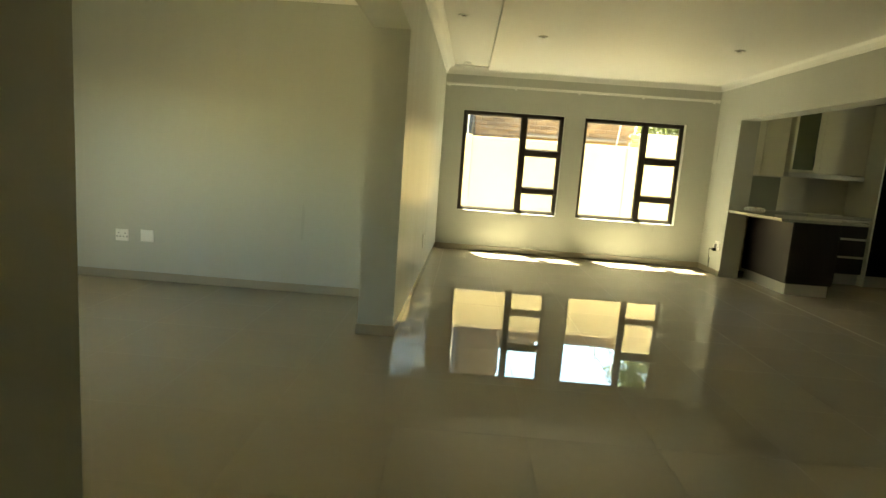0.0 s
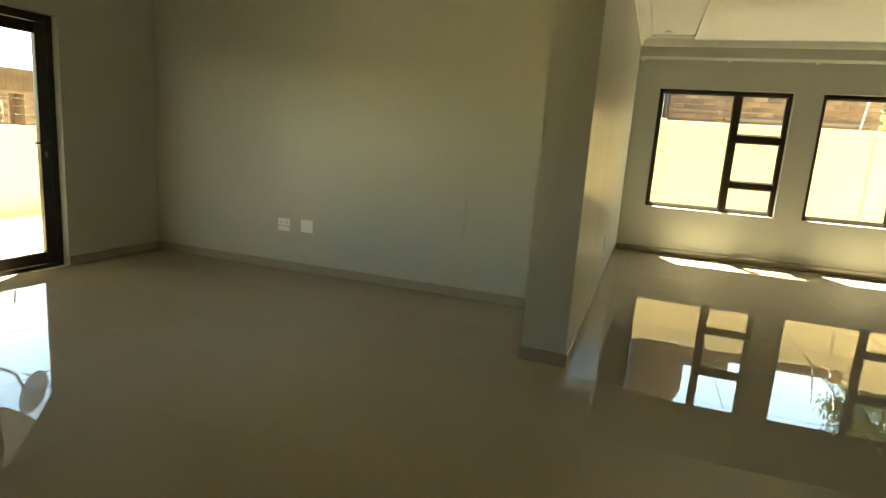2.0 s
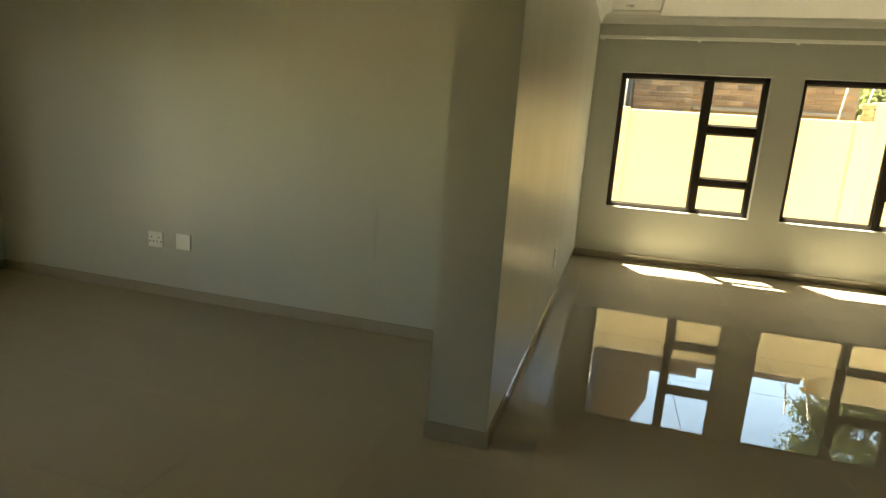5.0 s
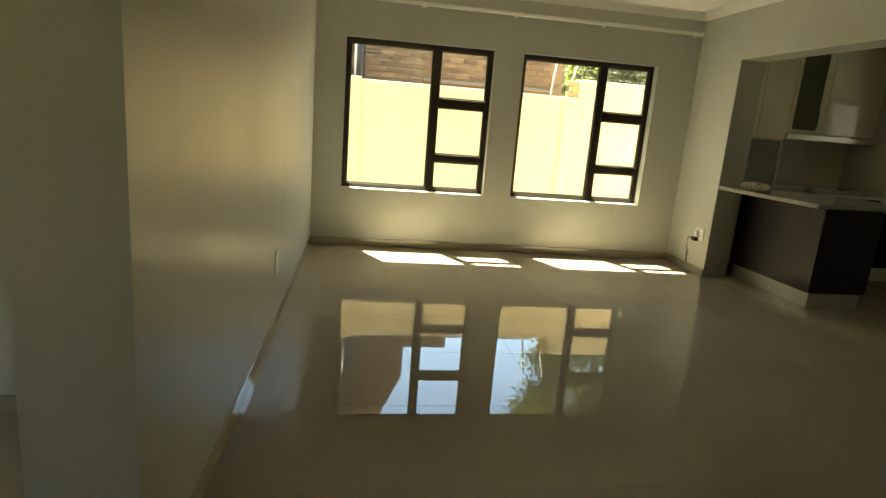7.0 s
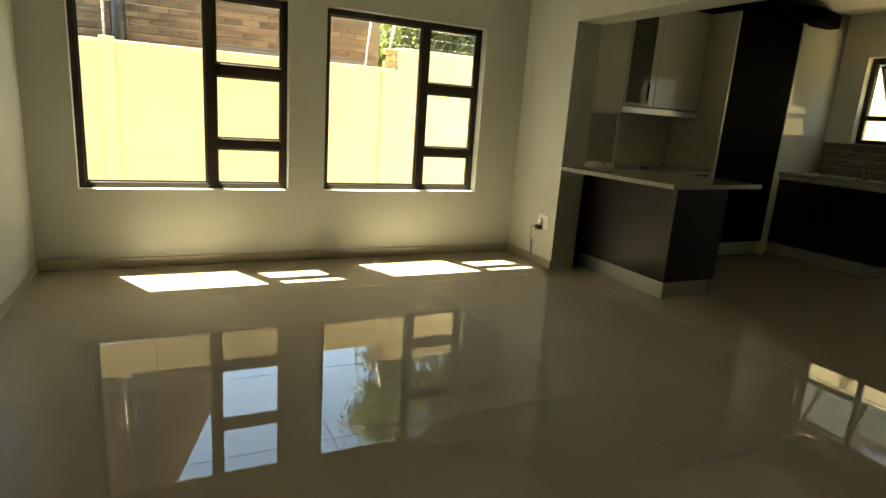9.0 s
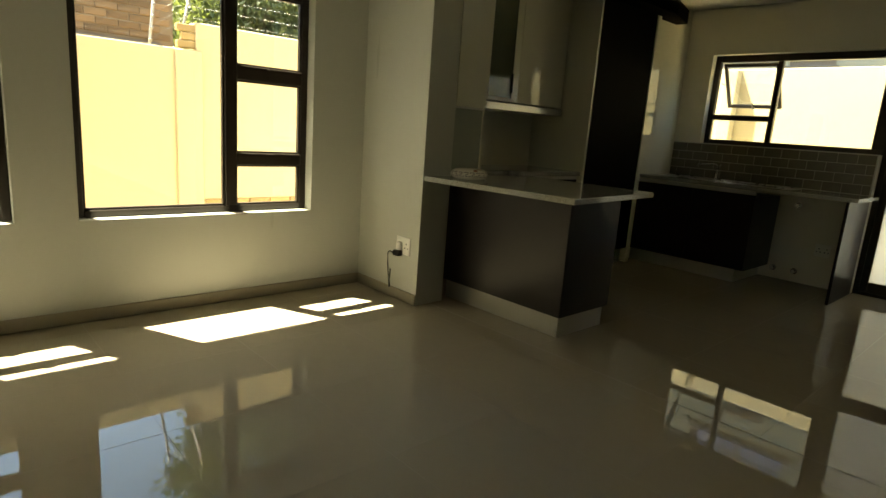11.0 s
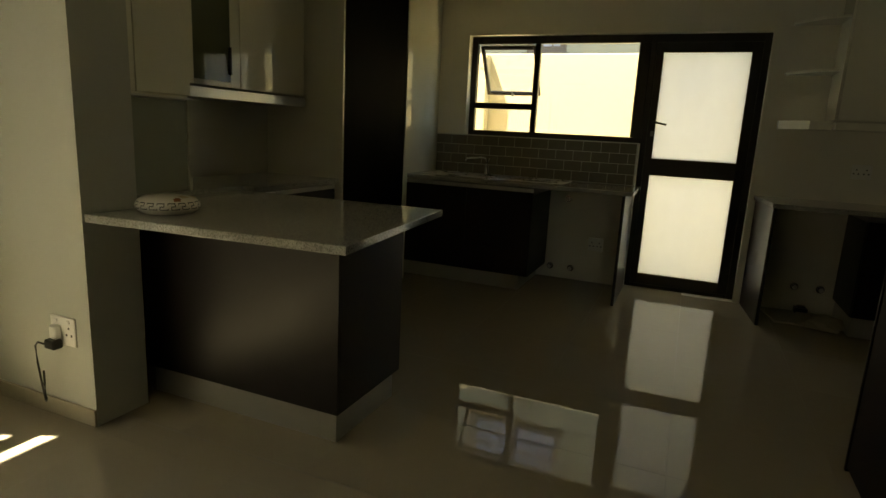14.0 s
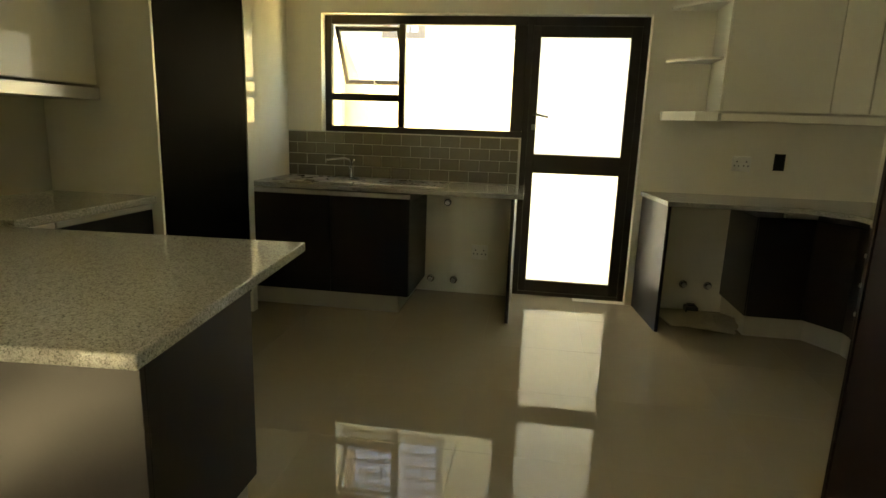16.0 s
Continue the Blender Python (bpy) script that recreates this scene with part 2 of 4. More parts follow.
def plate(axis, p0, p1, u0, u1, v0, v1, holes=(), bm=None):
    """A wall of thickness p0 to p1 across axis, with openings (u0, u1, v0, v1) cut right through."""
    own = bmesh.new()
    us = sorted({u0, u1, *[min(max(h[i], u0), u1) for h in holes for i in (0, 1)]})
    vs = sorted({v0, v1, *[min(max(h[i], v0), v1) for h in holes for i in (2, 3)]})

    def solid(i, j):
        if i < 0 or j < 0 or i >= len(us) - 1 or j >= len(vs) - 1:
            return False
        cu, cv = (us[i] + us[i + 1]) / 2, (vs[j] + vs[j + 1]) / 2
        return not any(h[0] < cu < h[1] and h[2] < cv < h[3] for h in holes)

    def at(p, u, v):
        c = {"x": (p, u, v), "y": (u, p, v), "z": (u, v, p)}[axis]
        key = tuple(round(k, 5) for k in c)
        if key not in cache:
            cache[key] = own.verts.new(c)
        return cache[key]

    cache = {}
    for i in range(len(us) - 1):
        for j in range(len(vs) - 1):
            if not solid(i, j):
                continue
            a, b, c, d = us[i], us[i + 1], vs[j], vs[j + 1]
            for p in (p0, p1):
                own.faces.new([at(p, a, c), at(p, b, c), at(p, b, d), at(p, a, d)])
            for di, dj, q in ((-1, 0, ((a, c), (a, d))), (1, 0, ((b, c), (b, d))), (0, -1, ((a, c), (b, c))), (0, 1, ((a, d), (b, d)))):
                if not solid(i + di, j + dj):
                    (ua, va), (ub, vb) = q
                    own.faces.new([at(p0, ua, va), at(p0, ub, vb), at(p1, ub, vb), at(p1, ua, va)])
    bmesh.ops.recalc_face_normals(own, faces=own.faces)
    return joined(own, bm)


def cylinder(a, b, r, r2=None, seg=16, bm=None, caps=True):
    a, b = Vector(a), Vector(b)
    own = bmesh.new()
    rot = (b - a).to_track_quat("Z", "Y").to_matrix().to_4x4()
    bmesh.ops.create_cone(own, cap_ends=caps, segments=seg, radius1=r, radius2=r if r2 is None else r2, depth=(b - a).length, matrix=Matrix.Translation((a + b) / 2) @ rot)
    for f in own.faces:
        f.smooth = len(f.verts) == 4
    return joined(own, bm)


def tube(points, r, seg=8, bm=None):
    """A round bar along a bent line."""
    own = bmesh.new()
    pts = [Vector(p) for p in points]
    rings = []
    for i, p in enumerate(pts):
        d = (pts[min(i + 1, len(pts) - 1)] - pts[max(i - 1, 0)]).normalized()
        q = d.to_track_quat("Z", "Y")
        rings.append([own.verts.new(p + q @ Vector((r * math.cos(2 * math.pi * k / seg), r * math.sin(2 * math.pi * k / seg), 0))) for k in range(seg)])
    for a, b in zip(rings, rings[1:]):
        for k in range(seg):
            own.faces.new([a[k], a[(k + 1) % seg], b[(k + 1) % seg], b[k]]).smooth = True
    own.faces.new(rings[0][::-1])
    own.faces.new(rings[-1])
    bmesh.ops.recalc_face_normals(own, faces=own.faces)
    return joined(own, bm)


def lathe(center, profile, seg=40, bm=None):
    """A turned body from (radius, height) pairs round the upright through center."""
    own = bmesh.new()
    c = Vector(center)
    rings = []
    for r, z in profile:
        rings.append([own.verts.new(c + Vector((max(r, 1e-4) * math.cos(2 * math.pi * k / seg), max(r, 1e-4) * math.sin(2 * math.pi * k / seg), z))) for k in range(seg)])
    for a, b in zip(rings, rings[1:]):
        for k in range(seg):
            own.faces.new([a[k], a[(k + 1) % seg], b[(k + 1) % seg], b[k]]).smooth = True
    bmesh.ops.remove_doubles(own, verts=own.verts, dist=1e-4)
    bmesh.ops.recalc_face_normals(own, faces=own.faces)
    return joined(own, bm)


def structure(name, bm, mat, label, category):
    return tagged(mesh_object(name, bm, mat), label, category, kind="structure")


# ---- the plan ----
NORTH, EAST, WEST, SOUTH, BACK = 8.87, 7.49, -4.24, -1.5, 5.44
DIV0, DIV1 = -0.44, -0.165          # the dividing wall beside the living area
END = 4.36                          # its free end at the opening; the wall beyond runs slightly askew
ENDW, ENDE, FARE = -0.462, -0.206, -0.152
PIER0, PIER1 = 3.73, 3.98           # the wall line between living area and kitchen
TOP = 2.62
W1, W2 = (0.135, 1.585), (1.872, 3.302)
WZ = (0.585, 2.025)

structure("wall_north_kitchen", plate("y", NORTH, 9.10, PIER1, EAST + 0.23, -0.15, TOP), M["kitchen_wall"], "cream white painted kitchen wall", "wall")
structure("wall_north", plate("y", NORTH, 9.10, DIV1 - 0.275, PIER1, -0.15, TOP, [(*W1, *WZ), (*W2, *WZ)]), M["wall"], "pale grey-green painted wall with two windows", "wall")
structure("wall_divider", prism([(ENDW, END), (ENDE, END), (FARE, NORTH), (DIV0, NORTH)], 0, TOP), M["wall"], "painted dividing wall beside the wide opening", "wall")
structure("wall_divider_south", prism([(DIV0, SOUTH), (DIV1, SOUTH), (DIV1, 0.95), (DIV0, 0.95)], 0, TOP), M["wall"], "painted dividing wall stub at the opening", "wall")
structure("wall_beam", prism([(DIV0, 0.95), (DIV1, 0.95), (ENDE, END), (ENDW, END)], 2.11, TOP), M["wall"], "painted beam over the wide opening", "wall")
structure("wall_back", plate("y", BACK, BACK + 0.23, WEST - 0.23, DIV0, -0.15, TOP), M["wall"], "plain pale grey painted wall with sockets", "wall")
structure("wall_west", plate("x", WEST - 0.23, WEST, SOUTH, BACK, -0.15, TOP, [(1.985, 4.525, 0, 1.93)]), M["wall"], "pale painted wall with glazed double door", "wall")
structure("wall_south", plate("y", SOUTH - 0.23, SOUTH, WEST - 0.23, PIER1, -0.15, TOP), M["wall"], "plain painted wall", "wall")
structure("wall_kitchen", plate("x", PIER0, PIER1, SOUTH, NORTH, 0, TOP, [(4.95, 8.16, -1, 2.07)]), M["wall"], "painted wall with wide opening to the kitchen", "wall")
structure("wall_kitchen_south", plate("y", 3.67, 3.90, PIER1, EAST + 0.23, -0.15, TOP), M["kitchen_wall"], "plain cream white kitchen wall", "wall")
structure("wall_east", plate("x", EAST, EAST + 0.23, 3.90, NORTH, -0.15, TOP, [(6.43, 8.03, 1.265, 2.165), (5.54, 6.43, 0, 2.165)]), M["kitchen_wall"], "cream white kitchen wall with window and door", "wall")

# ceilings
bm = plate("z", TOP, TOP + 0.08, WEST - 0.23, EAST + 0.23, SOUTH - 0.23, 9.10)
structure("ceiling", bm, M["ceiling"], "white painted flat plaster ceiling", "ceiling")
structure("ceiling_drop", boxes([(0.43, PIER0 - 0.10, SOUTH + 0.4, NORTH - 0.10, TOP - 0.05, TOP + 0.002)], 0.004), M["ceiling"], "dropped white plasterboard ceiling panel", "ceiling")
structure("roof", boxes([(WEST - 0.45, EAST + 0.45, SOUTH - 0.5, 9.40, TOP + 0.085, TOP + 0.40)]), M["roof"], "brown roof slab over the house", "roof")


def cornice(name, a, b, inward):
    """A hollow cove moulding where wall and ceiling meet, from a to b."""
    own = bmesh.new()
    prof = [(0, -0.115), (0.012, -0.115), (0.016, -0.095), (0.030, -0.060), (0.058, -0.032), (0.092, -0.018), (0.112, -0.014), (0.112, 0), (0, 0)]
    ends = []
    for p in (a, b):
        ends.append([own.verts.new((p[0] + inward[0] * d, p[1] + inward[1] * d, TOP - 0.001 + h)) for d, h in prof])
    for k in range(len(prof)):
        own.faces.new([ends[0][k], ends[0][(k + 1) % len(prof)], ends[1][(k + 1) % len(prof)], ends[1][k]])
    own.faces.new(ends[0])
    own.faces.new(ends[1])
    bmesh.ops.recalc_face_normals(own, faces=own.faces)
    return structure(name, own, M["trim"], "white coved plaster cornice", "cornice")


cornice("trim_north", (FARE, NORTH), (PIER0, NORTH), (0, -1))
cornice("trim_pier", (PIER0, SOUTH), (PIER0, NORTH), (-1, 0))
cornice("trim_divider", (ENDE, END), (FARE, NORTH), (1, 0))
cornice("trim_beam", (DIV1, SOUTH), (ENDE, END), (1, 0))
cornice("trim_back", (WEST, BACK), (DIV0, BACK), (0, -1))
cornice("trim_west", (WEST, SOUTH), (WEST, BACK), (1, 0))


def baseboard(x0, x1, y0, y1):
    ob = structure("baseboard", box(x0, x1, y0, y1, 0.0, 0.075, 0.003), M["skirt"], "polished beige tile skirting", "baseboard")
    return ob


T = 0.012
def baseboard_askew(outline):
    return structure("baseboard", prism(outline, 0.0, 0.075, 0.003), M["skirt"], "polished beige tile skirting", "baseboard")


baseboard(FARE + T, PIER0 - T, NORTH - T, NORTH)
baseboard_askew([(ENDE, END), (ENDE + T, END), (FARE + T, NORTH), (FARE, NORTH)])
baseboard(ENDW, ENDE + T, END - T, END)
baseboard_askew([(ENDW - T, END - T), (ENDW, END - T), (-0.458, BACK - T), (-0.458 - T, BACK - T)])
baseboard(WEST + T, DIV0, BACK - T, BACK)
baseboard(WEST, WEST + T, 4.525, BACK)
baseboard(WEST, WEST + T, SOUTH, 1.985)
baseboard(PIER0 - T, PIER0, 8.16, NORTH)
baseboard(PIER0 - T, PIER0, SOUTH, 4.95)
baseboard(DIV1, DIV1 + T, SOUTH, 0.95)


# ---- windows and doors ----
def bar_x(x0, x1, z0, z1, y0=8.955, y1=9.005):
    return box(x0, x1, y0, y1, z0, z1, 0.004)


def living_window(name, xa, xb):
    w = thing(name, (xa + xb) / 2, 8.98, WZ[0], "dark bronze aluminium window with four panes", "window", "windows of the living area", "structure")
    za, zb = WZ
    xm = xa + 0.848                      # middle bar
    part("frame_jamb", bar_x(xa, xa + 0.042, za, zb), M["bronze"], w)
    part("frame_jamb", bar_x(xb - 0.048, xb, za, zb), M["bronze"], w)
    part("frame_head", bar_x(xa + 0.042, xb - 0.048, zb - 0.048, zb), M["bronze"], w)
    part("frame_foot", bar_x(xa + 0.042, xb - 0.048, za, za + 0.042), M["bronze"], w)
    part("mullion", bar_x(xm, xm + 0.074, za + 0.042, zb - 0.048, 8.945, 9.01), M["bronze"], w)
    xr0, xr1 = xm + 0.074, xb - 0.048
    part("transom", bar_x(xr0, xr1, 0.893, 0.972, 8.945, 9.01), M["bronze"], w)
    part("transom", bar_x(xr0, xr1, 1.435, 1.525, 8.945, 9.01), M["bronze"], w)
    rows = ((xa + 0.042, xm, za + 0.042, zb - 0.048), (xr0, xr1, za + 0.042, 0.893), (xr0, xr1, 0.972, 1.435), (xr0, xr1, 1.525, zb - 0.048))
    for x0, x1, z0, z1 in rows:
        bead = bmesh.new()
        for r in ((x0, x0 + 0.012, z0, z1), (x1 - 0.012, x1, z0, z1), (x0, x1, z0, z0 + 0.012), (x0, x1, z1 - 0.012, z1)):
            box(r[0], r[1], 8.966, 8.994, r[2], r[3], bm=bead)
        p = part("pane", box(x0 + 0.006, x1 - 0.006, 8.978, 8.983, z0 + 0.006, z1 - 0.006), M["glass"], w, "clear glass")
        p.visible_shadow = False
        part("glazing_bead", bead, M["bronze"], w)
    for z in (0.985, 1.54):
        c = part("catch", box((xr0 + xr1) / 2 - 0.022, (xr0 + xr1) / 2 + 0.022, 8.932, 8.946, z - 0.028, z - 0.018, 0.002), M["bronze"], w, "metal window catch")
    return w


living_window("window_1", *W1)
living_window("window_2", *W2)


def bar_y(y0, y1, z0, z1, x0=7.575, x1=7.63):
    return box(x0, x1, y0, y1, z0, z1, 0.004)


kw = thing("window_3", 7.6, 7.23, 1.265, "dark bronze kitchen window with top-hung sash open", "window", kind="structure")
part("frame_jamb", bar_y(7.975, 8.03, 1.265, 2.165), M["bronze"], kw)
part("frame_head", bar_y(6.43, 7.975, 2.10, 2.165), M["bronze"], kw)
part("frame_foot", bar_y(6.43, 7.975, 1.265, 1.315), M["bronze"], kw)
part("frame_jamb", bar_y(6.43, 6.525, 1.315, 2.10), M["bronze"], kw)
part("mullion", bar_y(7.375, 7.425, 1.315, 2.10), M["bronze"], kw)
part("transom", bar_y(7.425, 7.975, 1.515, 1.57), M["bronze"], kw)
for y0, y1, z0, z1 in ((6.525, 7.375, 1.315, 2.10), (7.425, 7.975, 1.315, 1.515)):
    p = part("pane", box(7.598, 7.603, y0 + 0.004, y1 - 0.004, z0 + 0.004, z1 - 0.004), M["glass"], kw, "clear glass")
    p.visible_shadow = False
# the sash swings out from its top edge
swing = Matrix.Translation((7.632, 0, 2.085)) @ Matrix.Rotation(radians(-33), 4, "Y") @ Matrix.Translation((-7.632, 0, -2.085))


def swung(bm):
    bmesh.ops.transform(bm, matrix=swing, verts=bm.verts)
    return bm


sash = part("sash", swung(boxes([(7.632, 7.662, 7.43, 7.462, 1.58, 2.085), (7.632, 7.662, 7.938, 7.97, 1.58, 2.085), (7.632, 7.662, 7.462, 7.938, 1.58, 1.612), (7.632, 7.662, 7.462, 7.938, 2.050, 2.085)], 0.003)), M["bronze"], kw, "open sash")
p = part("sash_pane", swung(box(7.645, 7.649, 7.458, 7.942, 1.608, 2.055)), M["glass"], sash)
p.visible_shadow = False
part("sash_handle", swung(boxes([(7.606, 7.632, 7.688, 7.712, 1.585, 1.605), (7.600, 7.610, 7.694, 7.706, 1.585, 1.66)], 0.002)), M["galv"], sash, "metal sash handle")
part("stay", tube([(7.62, 7.955, 1.90), (7.70, 7.955, 1.88)], 0.004), M["galv"], kw)

kd = thing("door_1", 7.6, 5.985, 0, "dark bronze kitchen door with two frosted panes", "door", kind="structure")
part("door_jamb", bar_y(5.54, 5.59, -0.012, 2.165), M["bronze"], kd)
part("door_jamb", bar_y(6.385, 6.43, -0.012, 2.165), M["bronze"], kd)
part("door_head", bar_y(5.59, 6.385, 2.10, 2.165), M["bronze"], kd)
part("threshold", bar_y(5.59, 6.385, -0.012, 0.03), M["bronze"], kd)
leaf = part("door_leaf", boxes([(7.58, 7.622, 5.5905, 5.665, 0.0305, 2.0995), (7.58, 7.622, 6.325, 6.3845, 0.0305, 2.0995), (7.58, 7.622, 5.665, 6.325, 0.0305, 0.125), (7.58, 7.622, 5.665, 6.325, 1.0, 1.145), (7.58, 7.622, 5.665, 6.325, 2.02, 2.0995)], 0.003), M["bronze"], kd)
for z0, z1 in ((0.12, 1.005), (1.14, 2.025)):
    p = part("pane", box(7.599, 7.604, 5.66, 6.33, z0, z1), M["frost"], leaf, "frosted glass")
part("door_handle", tube([(7.58, 6.345, 1.45), (7.535, 6.345, 1.45), (7.53, 6.32, 1.447), (7.53, 6.235, 1.43)], 0.009), M["black"], leaf, "black lever handle")
part("keyhole", box(7.572, 7.581, 6.332, 6.358, 1.33, 1.375, 0.004), M["galv"], leaf)

ld = thing("door_2", -4.33, 3.845, 0, "dark bronze glazed yard door with two added unseen leaves", "door", kind="structure")


def bar_w(y0, y1, z0, z1, x0=-4.355, x1=-4.30):
    return box(x0, x1, y0, y1, z0, z1, 0.004)


part("door_jamb", bar_w(4.475, 4.525, -0.012, 1.93), M["bronze"], ld)
part("door_jamb", bar_w(1.985, 2.035, -0.012, 1.93), M["bronze"], ld)
part("door_head", bar_w(2.035, 4.475, 1.87, 1.93), M["bronze"], ld)
part("meeting_stile", box(-4.352, -4.302, 3.8716, 3.8884, 0.031, 1.869), M["bronze"], ld)
part("threshold", bar_w(2.035, 4.475, -0.012, 0.03), M["bronze"], ld)
# the two southern leaves are unseen, added to let in more daylight
for y0, y1 in ((3.8885, 4.4745), (3.285, 3.8715), (2.664, 3.268), (2.0355, 2.647)):
    lf = part("door_leaf", boxes([(-4.35, -4.306, y0, y0 + 0.07, 0.0305, 1.8695), (-4.35, -4.306, y1 - 0.085, y1, 0.0305, 1.8695), (-4.35, -4.306, y0 + 0.07, y1 - 0.085, 0.035, 0.125), (-4.35, -4.306, y0 + 0.07, y1 - 0.085, 1.785, 1.865)], 0.003), M["bronze"], ld)
    p = part("pane", box(-4.332, -4.327, y0 + 0.07, y1 - 0.08, 0.12, 1.79), M["glass"], lf, "clear glass")
    p.visible_shadow = False
    if y0 > 3.5:
        part("door_handle", tube([(-4.306, y1 - 0.045, 0.985), (-4.262, y1 - 0.045, 0.985), (-4.258, y1 - 0.07, 0.985), (-4.258, y1 - 0.16, 0.98)], 0.009), M["black"], lf, "black lever handle")
        part("keyhole", box(-4.309, -4.30, y1 - 0.057, y1 - 0.033, 0.87, 0.915, 0.004), M["galv"], lf)

# curtain rail above the two windows
rail = thing("curtain_rail", 1.76, 8.80, 2.36, "long white curtain rail on wall brackets", "curtain rail")
part("rail", boxes([(-0.13, 3.68, 8.785, 8.812, 2.345, 2.378)], 0.006), M["trim"], rail)
for x in (-0.10, 0.85, 1.75, 2.65, 3.64):
    part("bracket", boxes([(x - 0.012, x + 0.012, 8.805, NORTH, 2.352, 2.372), (x - 0.018, x + 0.018, NORTH - 0.006, NORTH, 2.335, 2.390)], 0.003), M["trim"], rail)
part("end_cap", box(3.668, 3.692, 8.779, 8.818, 2.338, 2.385, 0.008), M["trim"], rail)
part("end_cap", box(-0.142, -0.118, 8.779, 8.818, 2.338, 2.385, 0.008), M["trim"], rail)


def downlight(x, y, z):
    d = thing("downlight", x, y, z, "round recessed downlight, unlit, in the ceiling", "downlight", "ceiling downlights")
    part("ring", lathe((x, y, z), [(0.030, -0.003), (0.034, -0.010), (0.044, -0.010), (0.049, -0.004), (0.050, 0.0005), (0.030, 0.0005)], 28), M["trim"], d)
    part("lamp", lathe((x, y, z), [(0.0, -0.006), (0.015, -0.006), (0.024, -0.004), (0.030, -0.001), (0.030, 0.0004), (0, 0.0004)], 24), M["lampglass"], d, "grey glass lamp face")
    return d


downlight(0.095, 6.00, TOP)
downlight(0.14, 8.55, TOP)
downlight(0.90, 6.46, TOP - 0.05)
downlight(2.87, 6.50, TOP - 0.05)


# ---- electrical fittings ----
def plate_on_wall(name, axis, p, out, u0, u1, z0, z1, label, category, holes=True, twin=1):
    """A wall plate whose back lies at p; out is +1 or -1 along axis."""
    def slab(ua, ub, za, zb, d0, d1, bv):
        a, b = sorted((p + out * d0, p + out * d1))
        return box(a, b, ua, ub, za, zb, bv) if axis == "x" else box(ua, ub, a, b, za, zb, bv)
    c = ((p, (u0 + u1) / 2) if axis == "x" else ((u0 + u1) / 2, p))
    t = thing(name, c[0], c[1], z0, label, category)
    part("cover", slab(u0, u1, z0, z1, 0, 0.009, 0.003), M["plastic"], t)
    if holes:
        for k in range(twin):
            w = (u1 - u0) / twin
            mu, mz = u0 + w * (k + 0.5), (z0 + z1) / 2 - 0.006
            for du, dz in ((0, 0.022), (-0.015, -0.008), (0.015, -0.008)):
                part("pin_hole", slab(mu + du - 0.0045, mu + du + 0.0045, mz + dz - 0.0045, mz + dz + 0.0045, 0.007, 0.0096, 0), M["black"], t)
            part("rocker", slab(mu - 0.010, mu + 0.010, z1 - 0.026, z1 - 0.012, 0.008, 0.013, 0.002), M["plastic"], t)
    return t


plate_on_wall("wall_socket", "y", BACK, -1, -2.885, -2.765, 0.345, 0.455, "white double socket outlet on the wall", "socket", twin=2)
plate_on_wall("blank_plate", "y", BACK, -1, -2.655, -2.535, 0.352, 0.462, "white blank cover plate on the wall", "wall plate", holes=False)
plate_on_wall("wall_socket", "x", PIER0, -1, 8.245, 8.395, 0.335, 0.46, "white double socket with plugged-in charger", "socket", twin=2)
sw = plate_on_wall("wall_socket", "x", DIV1 - 0.0145, 1, 6.495, 6.60, 0.325, 0.47, "white upright socket plate on the wall", "socket", twin=1)
plate_on_wall("wall_socket", "x", EAST, -1, 6.64, 6.77, 0.29, 0.41, "white double socket in the appliance space", "socket", twin=2)
plate_on_wall("wall_socket", "x", EAST, -1, 4.755, 4.885, 1.085, 1.195, "white double socket above the worktop", "socket", twin=2)
hole = thing("open_junction_box", EAST, 4.56, 1.10, "black open junction box in the kitchen wall", "junction box")
part("box_rim", boxes([(EAST - 0.004, EAST, 4.525, 4.532, 1.10, 1.22), (EAST - 0.004, EAST, 4.592, 4.599, 1.10, 1.22), (EAST - 0.004, EAST, 4.532, 4.592, 1.10, 1.108), (EAST - 0.004, EAST, 4.532, 4.592, 1.212, 1.22)]), M["black"], hole)
part("box_back", box(EAST - 0.002, EAST + 0.001, 4.532, 4.592, 1.108, 1.212), M["black"], hole)

ch = thing("phone_charger", 3.70, 8.345, 0.32, "black plug-in charger with hanging cable", "charger")
part("adapter", box(3.672, 3.717, 8.315, 8.375, 0.325, 0.365, 0.006), M["black"], ch)
part("plug_top", box(3.690, 3.720, 8.325, 8.365, 0.365, 0.425, 0.006), M["plastic"], ch, "white adapter plug")
part("cable", tube([(3.675, 8.370, 0.345), (3.665, 8.398, 0.352), (3.662, 8.412, 0.335), (3.664, 8.410, 0.26), (3.668, 8.400, 0.16), (3.672, 8.392, 0.085)], 0.0042), M["black"], ch)
part("cable_loop", tube([(3.672, 8.392, 0.086), (3.668, 8.380, 0.10), (3.668, 8.384, 0.17), (3.672, 8.388, 0.225)], 0.0042), M["black"], ch)

# ---- kitchen, north run and peninsula ----
CT, CB = 0.905, 0.872                # worktop top and underside
BT, BB = 0.927, 0.890                # the slightly higher back run


def worktop(name, outline, label, z0=CB, z1=CT):
    return tagged(mesh_object(name, prism(outline, z0, z1, 0.004), M["granite"]), label, "worktop")


worktop("peninsula_worktop", [(3.735, 8.155), (3.82, 7.01), (4.875, 7.115), (4.80, 8.345), (3.985, 8.345), (3.985, 8.155)], "grey speckled granite worktop on the peninsula")
worktop("back_worktop", [(3.985, 8.347), (4.812, 8.347), (4.812, 8.25), (5.665, 8.25), (5.665, NORTH), (3.985, NORTH)], "grey speckled granite worktop along the back wall", BB, BT)


